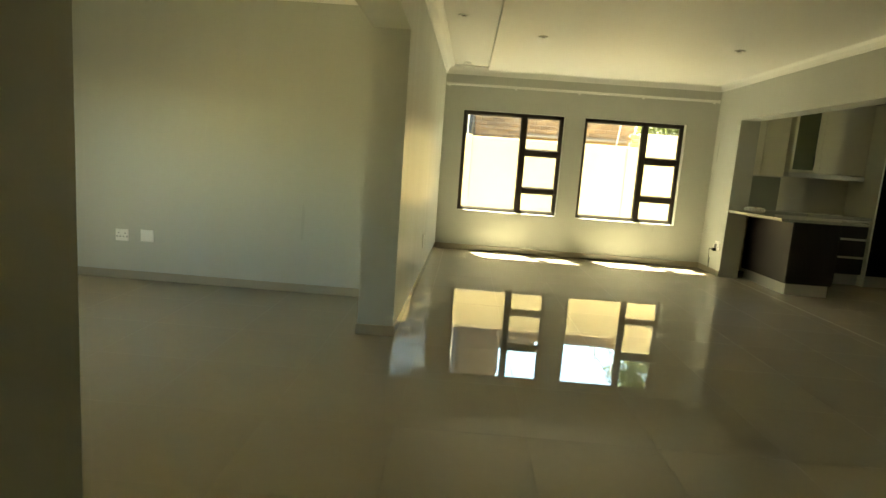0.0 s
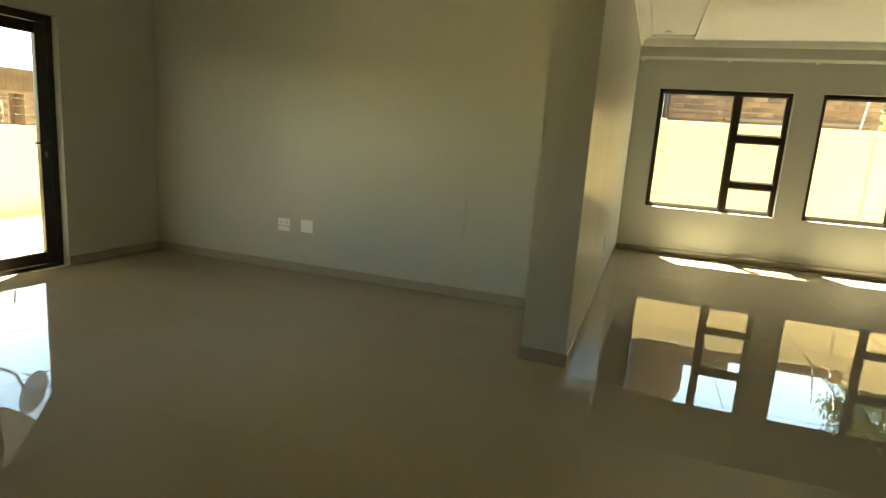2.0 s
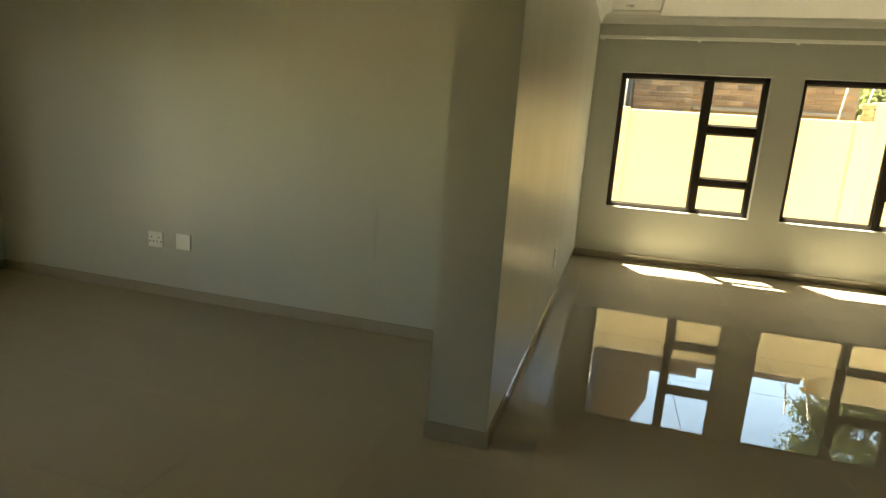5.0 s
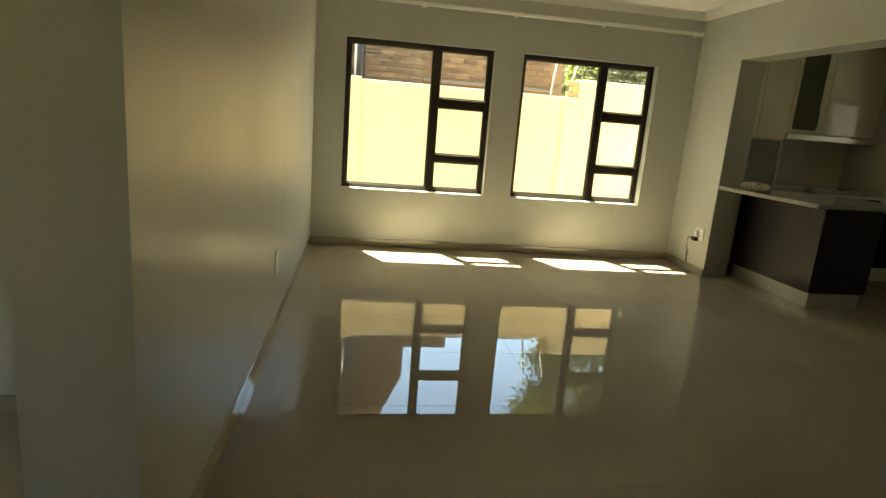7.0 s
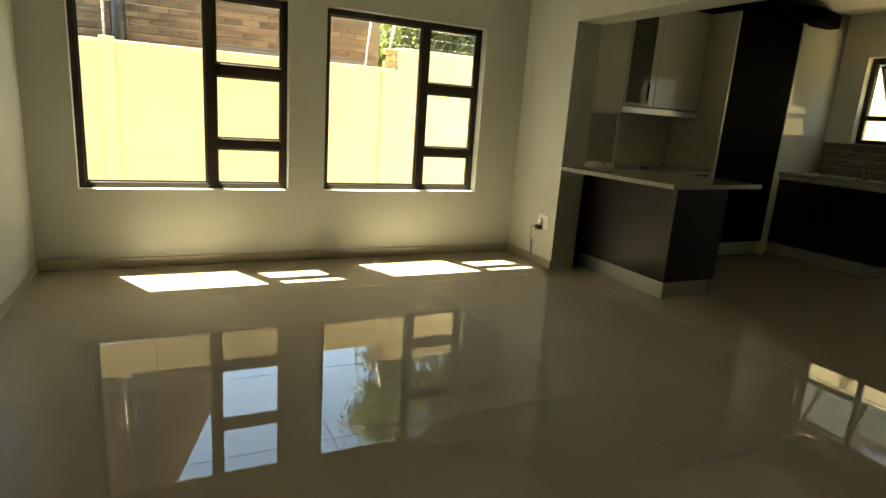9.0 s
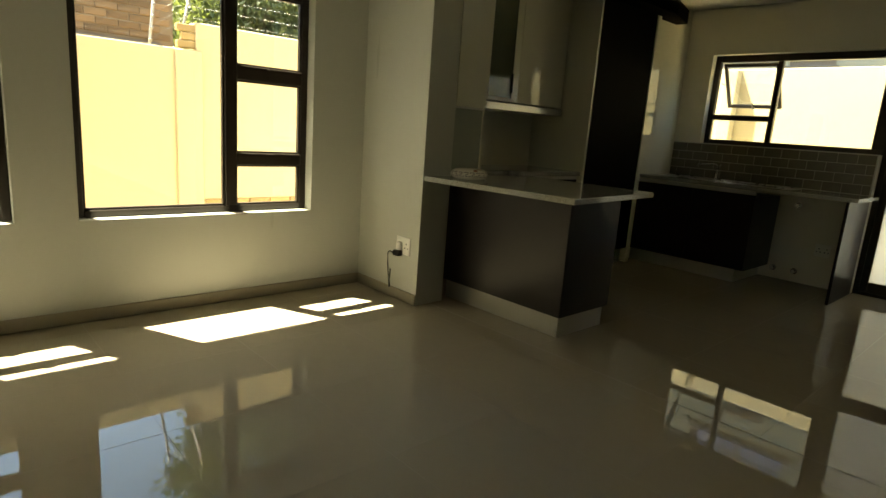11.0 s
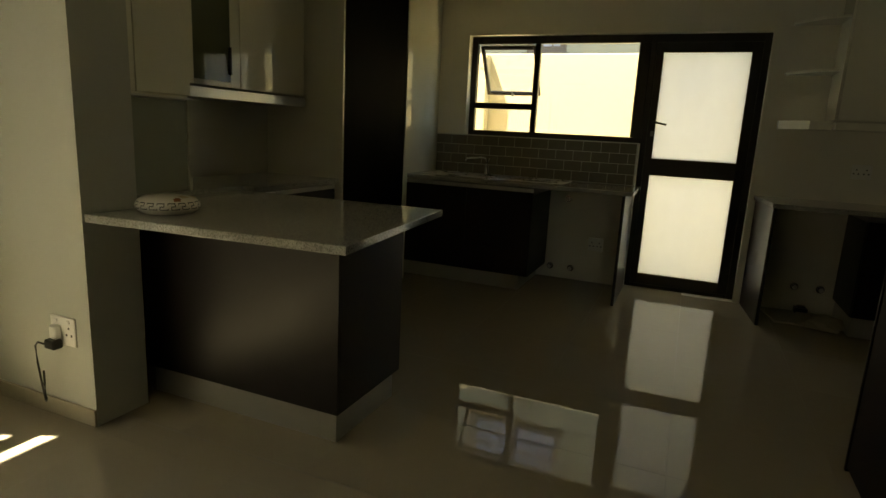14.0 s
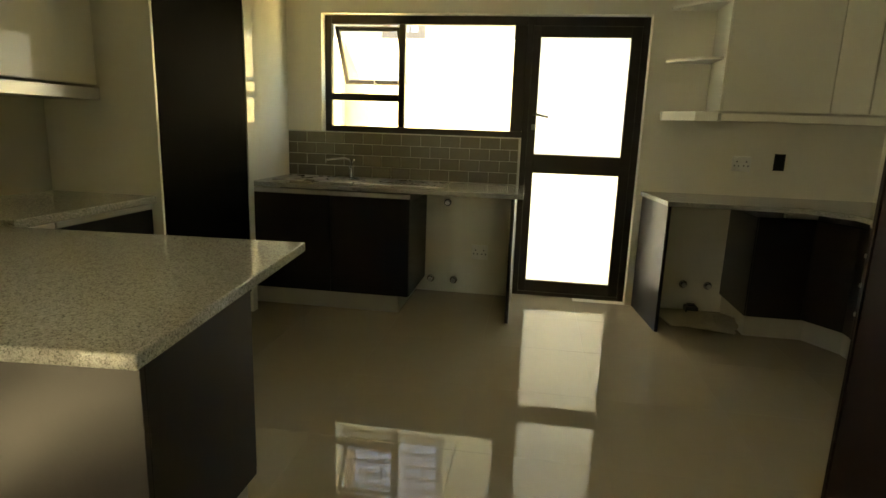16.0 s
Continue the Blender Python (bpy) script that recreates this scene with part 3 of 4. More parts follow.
def base_unit(name, label, x0, x1, y0, y1, plinth, high=0.148):
    """A dark base cabinet with an aluminium plinth set back under it."""
    u = thing(name, (x0 + x1) / 2, (y0 + y1) / 2, 0, label, "cabinet", "kitchen base units")
    part("plinth", box(*plinth, 0, high, 0.002), M["alu"], u, "brushed aluminium plinth")
    return u


isl = base_unit("base_cabinet", "dark wood peninsula cabinet with aluminium plinth", 4.06, 4.62, 7.19, 8.26, (4.09, 4.58, 7.215, 8.24), 0.135)
part("body", box(4.08, 4.602, 7.21, 8.26, 0.137, CB - 0.001), M["wood"], isl)
part("back_panel", box(4.062, 4.079, 7.192, 8.26, 0.137, CB - 0.002, 0.002), M["wood"], isl)
part("end_panel", box(4.0795, 4.602, 7.192, 7.2095, 0.137, CB - 0.002, 0.002), M["wood"], isl)
part("door", box(4.603, 4.62, 7.20, 7.72, 0.155, CB - 0.03, 0.002), M["wood"], isl)
part("door", box(4.603, 4.62, 7.725, 8.25, 0.155, CB - 0.03, 0.002), M["wood"], isl)


def drawer_unit(name, label, x0, x1, yf, yb, count, face=-1, top=CB):
    """A stack of dark drawers facing along y, with full-width aluminium grips."""
    u = base_unit(name, label, x0, x1, min(yf, yb), max(yf, yb), (x0, x1, *sorted((yf - face * 0.06, yb))))
    part("body", box(x0, x1, *sorted((yf - face * 0.02, yb)), 0.15, top - 0.001), M["wood"], u)
    h = (top - 0.155) / count
    for k in range(count):
        z0 = 0.155 + k * h
        d = part("drawer_front", box(x0 + 0.002, x1 - 0.002, *sorted((yf, yf - face * 0.019)), z0, z0 + h - 0.034, 0.002), M["wood"], u)
        part("grip", box(x0 + 0.002, x1 - 0.002, *sorted((yf + face * 0.004, yf - face * 0.016)), z0 + h - 0.032, z0 + h - 0.006, 0.003), M["alu"], d, "brushed aluminium grip")
    return u


drawer_unit("drawer_cabinet", "dark wood drawer cabinet with aluminium grips", 5.03, 5.66, 8.275, NORTH - 0.003, 3, top=BB)
drawer_unit("base_cabinet", "dark wood base cabinet beside the drawers", 4.625, 5.027, 8.275, NORTH - 0.003, 1, top=BB)

# tall dark unit and its top
tall = thing("tall_cabinet", 6.13, 8.53, 0, "tall dark wood cabinet with pale edges", "cabinet")
part("plinth", box(5.70, 6.58, 8.27, NORTH - 0.003, 0, 0.148, 0.002), M["alu"], tall, "brushed aluminium plinth")
part("body", box(5.690, 6.60, 8.245, NORTH - 0.003, 0.15, 2.42), M["carcass"], tall)
part("side_panel", box(5.670, 5.689, 8.225, NORTH - 0.003, 0.0, 2.42, 0.002), M["gloss"], tall, "cream gloss side panel")
part("side_panel", box(6.60, 6.665, 8.215, NORTH - 0.003, 0.0, 2.42, 0.002), M["gloss"], tall, "cream gloss side panel")
part("door", box(5.693, 6.597, 8.222, 8.243, 0.152, 2.415, 0.002), M["black_panel"], tall, "near-black door")
pel = thing("cabinet_canopy", 6.0, 8.40, 2.44, "dark wood canopy board over the tall cabinet", "canopy")
part("canopy_board", prism([(4.62, NORTH - 0.003), (4.62, 8.42), (5.56, 8.42), (5.60, 8.10), (6.70, 8.08), (7.16, 8.20), (7.16, NORTH - 0.003)], 2.43, 2.56, 0.004), M["black_panel"], pel)
niche = structure("wall_niche", box(6.668, EAST, 8.315, NORTH, 0, TOP - 0.001), M["gloss"], "smooth glossy pale panel beside the sink", "wall")

# wall cabinets on the north wall
wc = thing("wall_cabinet", 5.13, 8.70, 1.40, "white gloss wall cabinet with tinted glass door", "cabinet", "kitchen wall units")
part("body", box(4.632, 5.642, 8.545, NORTH - 0.003, 1.475, 2.42), M["gloss"], wc)
gd = part("glass_door", boxes([(4.634, 4.668, 8.522, 8.542, 1.478, 2.415), (4.945, 5.020, 8.522, 8.542, 1.478, 2.415), (4.668, 4.945, 8.522, 8.542, 1.478, 1.505), (4.668, 4.945, 8.522, 8.542, 2.36, 2.415)], 0.0015), M["gloss"], wc)
part("glass_pane", box(4.665, 4.948, 8.526, 8.534, 1.50, 2.365), M["smoked"], gd, "dark green tinted glass")
part("grip", box(4.930, 4.942, 8.508, 8.5275, 1.545, 1.70, 0.003), M["black"], gd, "dark grip")
part("door", box(5.024, 5.640, 8.522, 8.542, 1.478, 2.415, 0.0015), M["gloss"], wc)
part("light_pelmet", box(4.628, 5.648, 8.515, NORTH - 0.003, 1.405, 1.462, 0.002), M["alu"], wc, "pale aluminium light pelmet")

ac = thing("corner_wall_cabinet", 4.23, 8.6, 1.38, "white gloss corner cabinet above the worktop", "cabinet", "kitchen wall units")
part("body", box(3.984, 4.470, 8.365, NORTH - 0.003, 1.392, 2.42), M["gloss"], ac)
part("door", box(3.986, 4.155, 8.344, 8.363, 1.40, 2.415, 0.0015), M["gloss"], ac)
part("door", box(4.160, 4.468, 8.344, 8.363, 1.40, 2.415, 0.0015), M["gloss"], ac)
part("base_strip", box(3.984, 4.475, 8.340, 8.40, 1.378, 1.390, 0.002), M["alu"], ac, "thin aluminium strip")
ag = thing("counter_cabinet", 4.23, 8.6, BT, "glass-fronted cabinet standing on the worktop", "cabinet")
part("body", box(3.984, 4.448, 8.372, NORTH - 0.003, BT, 1.377), M["carcass"], ag)
part("glass_front", box(3.986, 4.446, 8.352, 8.370, BT + 0.004, 1.374, 0.003), M["backglass"], ag, "greenish glass front")
part("edge_strip", box(4.449, 4.470, 8.349, NORTH - 0.003, BT, 1.377, 0.002), M["gloss"], ag, "pale edge strip")

# patterned dish standing upside down on the peninsula
bx, by = 3.985, 7.985
DISH = [(0.104, 0.001), (0.115, 0.010), (0.127, 0.022), (0.126, 0.036), (0.119, 0.049), (0.105, 0.060), (0.080, 0.068), (0.043, 0.0725), (0.0, 0.073)]


def on_dish(a, s, lift=0.0006):
    """A point on the dish's shell: angle a, s along its profile from foot (0) to crown (1)."""
    f = s * (len(DISH) - 1)
    k = min(int(f), len(DISH) - 2)
    r = DISH[k][0] + (DISH[k + 1][0] - DISH[k][0]) * (f - k)
    z = DISH[k][1] + (DISH[k + 1][1] - DISH[k][1]) * (f - k)
    return (bx + (r + lift) * math.cos(a), by + (r + lift) * math.sin(a), CT + z + lift)


def dish_patch(a0, a1, s0, s1, bm, na=3, ns=2):
    grid = [[bm.verts.new(on_dish(a0 + (a1 - a0) * i / na, s0 + (s1 - s0) * j / ns)) for j in range(ns + 1)] for i in range(na + 1)]
    for i in range(na):
        for j in range(ns):
            bm.faces.new([grid[i][j], grid[i + 1][j], grid[i + 1][j + 1], grid[i][j + 1]])


bowl = thing("serving_dish", bx, by, CT, "upturned white ceramic dish with black key pattern", "dish")
part("dish_body", lathe((bx, by, CT), [(0.0, 0.001)] + DISH, 56), M["china"], bowl)
key = bmesh.new()
STEP = 2 * math.pi / 19
for k in range(19):
    a = STEP * k
    for u0, u1, s0, s1 in ((0.0, 0.72, 0.475, 0.51), (0.0, 0.08, 0.27, 0.475), (0.64, 0.72, 0.36, 0.475), (0.30, 0.64, 0.36, 0.39), (-0.28, 0.08, 0.25, 0.28), (0.30, 0.37, 0.25, 0.36), (0.30, 0.74, 0.25, 0.275)):
        dish_patch(a + u0 * STEP, a + u1 * STEP, s0, s1, key, 2, 1)
part("key_pattern", key, M["black"], bowl, "black key pattern band")
for name, mat, rows, note in (("painted_flower", "glaze_red", ((-2.10, -1.86, 0.56, 0.68), (-2.02, -1.80, 0.62, 0.72)), "faded red painted flower"), ("painted_leaf", "glaze_ochre", ((-1.70, -1.25, 0.68, 0.82), (-1.0, -0.7, 0.62, 0.76)), "pale ochre painted leaf")):
    motif = bmesh.new()
    for i, r in enumerate(rows):
        dish_patch(*r, motif, 5, 4)
    part(name, motif, M[mat], bowl, note)

# ---- kitchen, sink run ----
worktop("sink_worktop", [(6.805, 6.372), (EAST - 0.002, 6.372), (EAST - 0.002, 8.313), (6.805, 8.313)], "grey speckled granite worktop with inset sink")
sk = thing("sink", 7.2, 7.65, CT, "stainless steel double sink with drainer", "sink")


def rounded(x0, x1, y0, y1, r, n=6):
    """Corner points of a rounded rectangle, anticlockwise."""
    out = []
    for cx, cy, a0 in ((x1 - r, y1 - r, 0), (x0 + r, y1 - r, 90), (x0 + r, y0 + r, 180), (x1 - r, y0 + r, 270)):
        out += [(cx + r * math.cos(radians(a0 + 90 * k / n)), cy + r * math.sin(radians(a0 + 90 * k / n))) for k in range(n + 1)]
    return out


part("deck", prism(rounded(7.0, 7.42, 6.95, 8.25, 0.03), CT + 0.0005, CT + 0.004, 0.001), M["steel"], sk)
for y0, y1 in ((7.44, 7.80), (7.86, 8.22)):
    own = bmesh.new()
    loops = []
    for inset, h in ((0.0, 0.0045), (0.006, 0.010), (0.016, 0.010), (0.022, 0.0048), (0.05, 0.0042)):
        loops.append([own.verts.new((x, y, CT + h)) for x, y in rounded(7.04 + inset, 7.38 - inset, y0 + inset, y1 - inset, 0.10 - inset)])
    for a, b in zip(loops, loops[1:]):
        for k in range(len(a)):
            own.faces.new([a[k], a[(k + 1) % len(a)], b[(k + 1) % len(a)], b[k]]).smooth = True
    own.faces.new(loops[-1])
    bmesh.ops.recalc_face_normals(own, faces=own.faces)
    bowl_part = part("bowl", own, M["steel"], sk)
    part("drain", cylinder((7.21, (y0 + y1) / 2, CT + 0.0043), (7.21, (y0 + y1) / 2, CT + 0.006), 0.035, seg=18), M["chrome"], bowl_part)
for k in range(6):
    part("drainer_rib", box(7.06, 7.36, 7.02 + 0.06 * k, 7.035 + 0.06 * k, CT + 0.004, CT + 0.009, 0.002), M["steel"], sk)
mx = thing("mixer_tap", 7.40, 7.76, CT + 0.005, "chrome swan-neck mixer tap behind the sink", "tap")
part("tap_body", lathe((7.40, 7.76, CT + 0.005), [(0.0, 0), (0.026, 0), (0.026, 0.007), (0.015, 0.013), (0.014, 0.07), (0.017, 0.085), (0.010, 0.10), (0, 0.10)], 20), M["chrome"], mx)
part("spout", tube([(7.40, 7.76, CT + 0.09), (7.40, 7.757, CT + 0.125), (7.397, 7.772, CT + 0.150), (7.385, 7.81, CT + 0.158), (7.368, 7.86, CT + 0.150), (7.345, 7.905, CT + 0.146), (7.332, 7.935, CT + 0.142), (7.328, 7.942, CT + 0.120)], 0.0095), M["chrome"], mx)
part("lever", tube([(7.40, 7.758, CT + 0.10), (7.38, 7.735, CT + 0.13), (7.35, 7.715, CT + 0.15)], 0.006), M["chrome"], mx)

su = thing("base_cabinet", 7.1, 7.72, 0, "dark wood sink cabinet with aluminium plinth", "cabinet", "kitchen base units")
part("plinth", box(6.845, EAST - 0.01, 7.225, 8.31, 0, 0.120, 0.002), M["alu"], su, "brushed aluminium plinth")
part("body", box(6.855, EAST - 0.01, 7.15, 8.31, 0.122, CB - 0.06), M["wood"], su)
part("door", box(6.833, 6.854, 7.152, 7.728, 0.124, CB - 0.045, 0.002), M["wood"], su)
part("door", box(6.833, 6.854, 7.732, 8.308, 0.124, CB - 0.045, 0.002), M["wood"], su)
part("grip", box(6.828, 6.852, 7.152, 8.308, CB - 0.042, CB - 0.012, 0.003), M["alu"], su, "brushed aluminium grip")
gp = tagged(mesh_object("gable_panel", box(6.800, EAST - 0.002, 6.428, 6.452, 0, CB - 0.001, 0.002), M["wood"]), "dark wood end panel beside the kitchen door", "panel")

# wall tiles behind the sink
sp = structure("splashback", box(EAST - 0.006, EAST - 0.0005, 6.44, 8.314, CT, 1.262), M["splash_grout"], "olive-grey brick-bond tiled splashback", "splashback")
sp_top = structure("trim_splashback", boxes([(EAST - 0.016, EAST, 6.436, 8.314, 1.262, 1.268), (EAST - 0.016, EAST, 6.430, 6.440, CT, 1.268)]), M["alu"], "thin metal tile trim", "trim")

# ---- kitchen, corner run ----
worktop("corner_worktop", [(6.855, 5.44), (EAST - 0.002, 5.505), (EAST - 0.002, 3.902), (4.965, 3.902), (4.965, 4.43), (6.62, 4.43), (6.855, 4.62)], "grey speckled granite corner worktop")
tagged(mesh_object("gable_panel", prism([(6.89, 5.405), (6.89, 5.428), (EAST - 0.002, 5.490), (EAST - 0.002, 5.467)], 0, CB - 0.001, 0.002), M["wood"]), "dark wood end panel beside the door reveal", "panel")
cu = thing("corner_cabinet", 7.1, 4.5, 0, "dark wood corner base cabinet with pale plinth", "cabinet", "kitchen base units")
part("plinth", prism([(6.97, 4.83), (EAST - 0.01, 4.83), (EAST - 0.01, 3.91), (6.615, 3.91), (6.615, 4.32), (6.74, 4.32), (6.97, 4.46)], 0, 0.148, 0.002), M["alu"], cu, "pale metal plinth")
part("body", prism([(6.94, 4.85), (EAST - 0.01, 4.85), (EAST - 0.01, 3.91), (6.603, 3.91), (6.603, 4.34), (6.72, 4.34), (6.94, 4.49)], 0.15, CB - 0.05), M["wood"], cu)
part("door", box(6.920, 6.939, 4.50, 4.845, 0.152, CB - 0.045, 0.002), M["wood"], cu)
part("grip", box(6.912, 6.936, 4.50, 4.70, CB - 0.042, CB - 0.012, 0.003), M["alu"], cu, "aluminium grip")
drawer_unit("drawer_cabinet", "dark wood drawer cabinet with aluminium grips", 5.62, 6.600, 4.36, 3.91, 4, face=1)
drawer_unit("base_cabinet", "dark wood base cabinet in the corner run", 4.97, 5.615, 4.36, 3.91, 1, face=1)
rt = thing("tall_cabinet", 4.48, 4.85, 0, "tall dark wood cabinet at the kitchen entrance", "cabinet")
part("plinth", box(4.02, 4.87, 4.45, 5.20, 0, 0.06, 0.002), M["dull_wood"], rt)
part("body", box(4.0, 4.880, 4.43, 5.235, 0.06, 2.40, 0.002), M["dull_wood"], rt)
part("side_panel", box(4.881, 4.90, 4.43, 5.262, 0.0, 2.42, 0.002), M["dull_wood"], rt)
part("door", box(4.0, 4.878, 5.237, 5.258, 0.02, 2.40, 0.002), M["dull_wood"], rt)

rw = thing("wall_cabinet", 7.3, 4.5, 1.42, "white gloss wall cabinets with pale pelmet", "cabinet", "kitchen wall units")
part("body", box(7.175, EAST - 0.002, 3.905, 5.095, 1.50, 2.42), M["gloss"], rw)
part("door", box(7.153, 7.173, 4.432, 5.094, 1.505, 2.415, 0.0015), M["gloss"], rw)
part("door", box(7.153, 7.173, 4.205, 4.427, 1.505, 2.415, 0.0015), M["gloss"], rw)
part("door", box(7.153, 7.173, 3.91, 4.190, 1.505, 2.415, 0.0015), M["gloss"], rw)
part("gable", box(7.150, EAST - 0.002, 5.096, 5.114, 1.50, 2.42, 0.0015), M["gloss"], rw)
part("light_pelmet", box(7.140, EAST - 0.002, 3.905, 5.10, 1.435, 1.485, 0.002), M["gloss"], rw)
sh = thing("corner_shelf", 7.4, 5.27, 1.42, "white open end shelf with angled boards", "shelf")
OUT = [(EAST - 0.002, 5.116), (EAST - 0.002, 5.425), (7.415, 5.425), (7.21, 5.25), (7.16, 5.116)]
part("shelf_board", prism(OUT, 1.432, 1.494, 0.002), M["gloss"], sh)
part("shelf_board", prism([(x if x > 7.45 else x + 0.02, y) for x, y in OUT], 1.835, 1.853, 0.002), M["gloss"], sh)
part("shelf_board", prism([(x if x > 7.45 else x + 0.02, y) for x, y in OUT], 2.195, 2.213, 0.002), M["gloss"], sh)


def valve(x, y, z):
    v = thing("water_valve", x, y, z, "small chrome appliance water valve on the wall", "valve", "appliance water valves")
    part("rose", cylinder((x, y, z), (x - 0.008, y, z), 0.030, seg=20), M["chrome"], v)
    part("stem", cylinder((x - 0.008, y, z), (x - 0.040, y, z), 0.010, seg=14), M["chrome"], v)
    part("cap", cylinder((x - 0.040, y, z), (x - 0.052, y, z), 0.018, 0.014, seg=14), M["alu"], v)
    return v


valve(EAST, 7.10, 0.105)
valve(EAST, 6.91, 0.105)
valve(EAST, 6.98, 0.74)
valve(EAST, 5.12, 0.205)
valve(EAST, 4.94, 0.205)

board = thing("offcut_board", 7.25, 4.95, 0.0, "loose board offcuts lying in the appliance space", "offcuts")
for k, (x, y, w, d, z, a) in enumerate(((7.26, 5.14, 0.38, 0.36, 0.001, 10), (7.17, 5.00, 0.42, 0.30, 0.017, -16))):
    own = box(-w / 2, w / 2, -d / 2, d / 2, z, z + 0.014, 0.002)
    bmesh.ops.transform(own, matrix=pose(x, y, 0, 0, 0, a), verts=own.verts)
    part("board", own, M["card"], board)
sheet_rng = random.Random(14)
NU, NV = 16, 9
own = bmesh.new()
for u in range(NU + 1):
    for v in range(NV + 1):
        edge = min(u, NU - u, v * 2, (NV - v) * 2) / 4
        fold = 0.016 * abs(math.sin(u * 0.9 + v * 0.5)) + 0.014 * abs(math.sin(u * 0.37 - v * 1.1))
        own.verts.new((-0.20 + 0.40 * u / NU + sheet_rng.uniform(-0.010, 0.010), -0.12 + 0.24 * v / NV + sheet_rng.uniform(-0.012, 0.012), 0.034 + min(1, edge) * (0.006 + fold + sheet_rng.uniform(0, 0.016))))
own.verts.ensure_lookup_table()
for u in range(NU):
    for v in range(NV):
        k = u * (NV + 1) + v
        own.faces.new([own.verts[i] for i in (k, k + NV + 1, k + NV + 2, k + 1)])
bmesh.ops.solidify(own, geom=own.faces[:], thickness=0.0015)
bmesh.ops.transform(own, matrix=pose(7.10, 4.94, 0, 0, 0, -24), verts=own.verts)
wrap = thing("wrapping_sheet", 7.10, 4.94, 0.034, "crumpled pale wrapping sheet lying on the board offcuts", "wrapping")
part("sheet", own, M["card"], wrap)
blk = thing("plastic_block", 7.40, 5.06, 0.016, "small black plastic block on the boards", "block")
part("block", boxes([(7.36, 7.45, 5.02, 5.11, 0.0152, 0.06), (7.375, 7.43, 5.035, 5.095, 0.06, 0.075)], 0.004), M["black"], blk)

# ---- outdoors ----
G = -0.15
structure("ground", plate("z", G - 0.3, G, -400, 400, -400, 400, [(WEST - 0.2, EAST + 0.2, SOUTH - 0.2, 9.09)]), M["earth"], "dry bare ground round the house", "ground")
structure("pavement_north", box(-4.465, 9.4, 9.105, 10.86, G, G + 0.02), M["paving"], "pale concrete paving beside the house", "pavement")
structure("pavement_east", box(7.72, 9.4, 2, 9.10, G, G + 0.02), M["pale_paving"], "pale cement paving beside the kitchen", "pavement")
structure("pavement_west", box(-7.45, -4.47, -3.0, 10.86, G, G + 0.02), M["pale_paving"], "very pale cement paving beside the house", "pavement")

NB = 10.88                           # inner face of the north boundary wall
bw = structure("boundary_wall_north", boxes([(-7.44, 3.24, NB, NB + 0.20, G, 1.755), (3.24, 9.6, NB, NB + 0.20, G, 2.0), (3.05, 3.29, NB - 0.03, NB, G, 1.75), (0.165, 0.30, NB - 0.03, NB + 0.17, G, 1.785)], 0.01), M["plaster"], "cream plastered boundary wall with raised section", "boundary wall")
structure("boundary_wall_east", boxes([(9.5, 9.72, 1.0, NB, G, 2.27), (9.36, 9.499, 8.50, 8.68, G, 2.25)], 0.01), M["pale_plaster"], "pale plastered boundary wall with a shallow pier", "boundary wall")
structure("boundary_wall_west", boxes([(-7.65, -7.45, -3.5, NB + 3, G, 1.015)], 0.01), M["plaster"], "cream plastered low boundary wall", "boundary wall")


def fence(name, post_rows, wires, label, tall=0.62, coat="pale_metal"):
    """Bracket posts on a wall top with strained wires."""
    f = thing(name, post_rows[0][0], post_rows[0][1], post_rows[0][2], label, "electric fence")
    for x, y, z, lean in post_rows:
        p = part("post", tube([(x, y, z - 0.25), (x, y, z), (x + lean, y, z + tall)], 0.012), M[coat], f)
        for k in range(int(tall * 10)):
            part("insulator", cylinder((x + lean * (k + 0.5) / 6 - 0.013, y - 0.02, z + 0.05 + 0.1 * k), (x + lean * (k + 0.5) / 6 + 0.013, y - 0.02, z + 0.05 + 0.1 * k), 0.009, seg=8), M["galv"], p)
    for a, b in wires:
        part("wire", tube([a, b], 0.0008, 4), M["galv"], f)
    return f


fence("electric_fence", [(0.21, NB + 0.10, 1.785, 0.0), (2.87, NB + 0.10, 1.755, 0.07), (3.13, NB + 0.10, 1.80, 0.13), (6.8, NB + 0.10, 2.0, 0.0)],
      [((-6.0, NB + 0.08, 1.83 + 0.095 * k), (2.90, NB + 0.08, 1.83 + 0.095 * k)) for k in range(6)] + [((3.2, NB + 0.08, 2.04 + 0.1 * k), (9.5, NB + 0.08, 2.04 + 0.1 * k)) for k in range(5)] + [((2.90, NB + 0.08, 1.83 + 0.095 * k), (3.2, NB + 0.08, 2.04 + 0.1 * k)) for k in range(5)],
      "electric fence with posts and wires on the boundary wall")
fence("electric_fence", [(-7.55, 6.32, 1.015, -0.04), (-7.55, 2.2, 1.015, 0.0), (-7.55, 9.6, 1.015, 0.0)], [((-7.53, 2.2, 1.06 + 0.1 * k), (-7.53, 9.6, 1.06 + 0.1 * k)) for k in range(4)],
      "electric fence with short rusty posts on the low wall", 0.30, "bark")

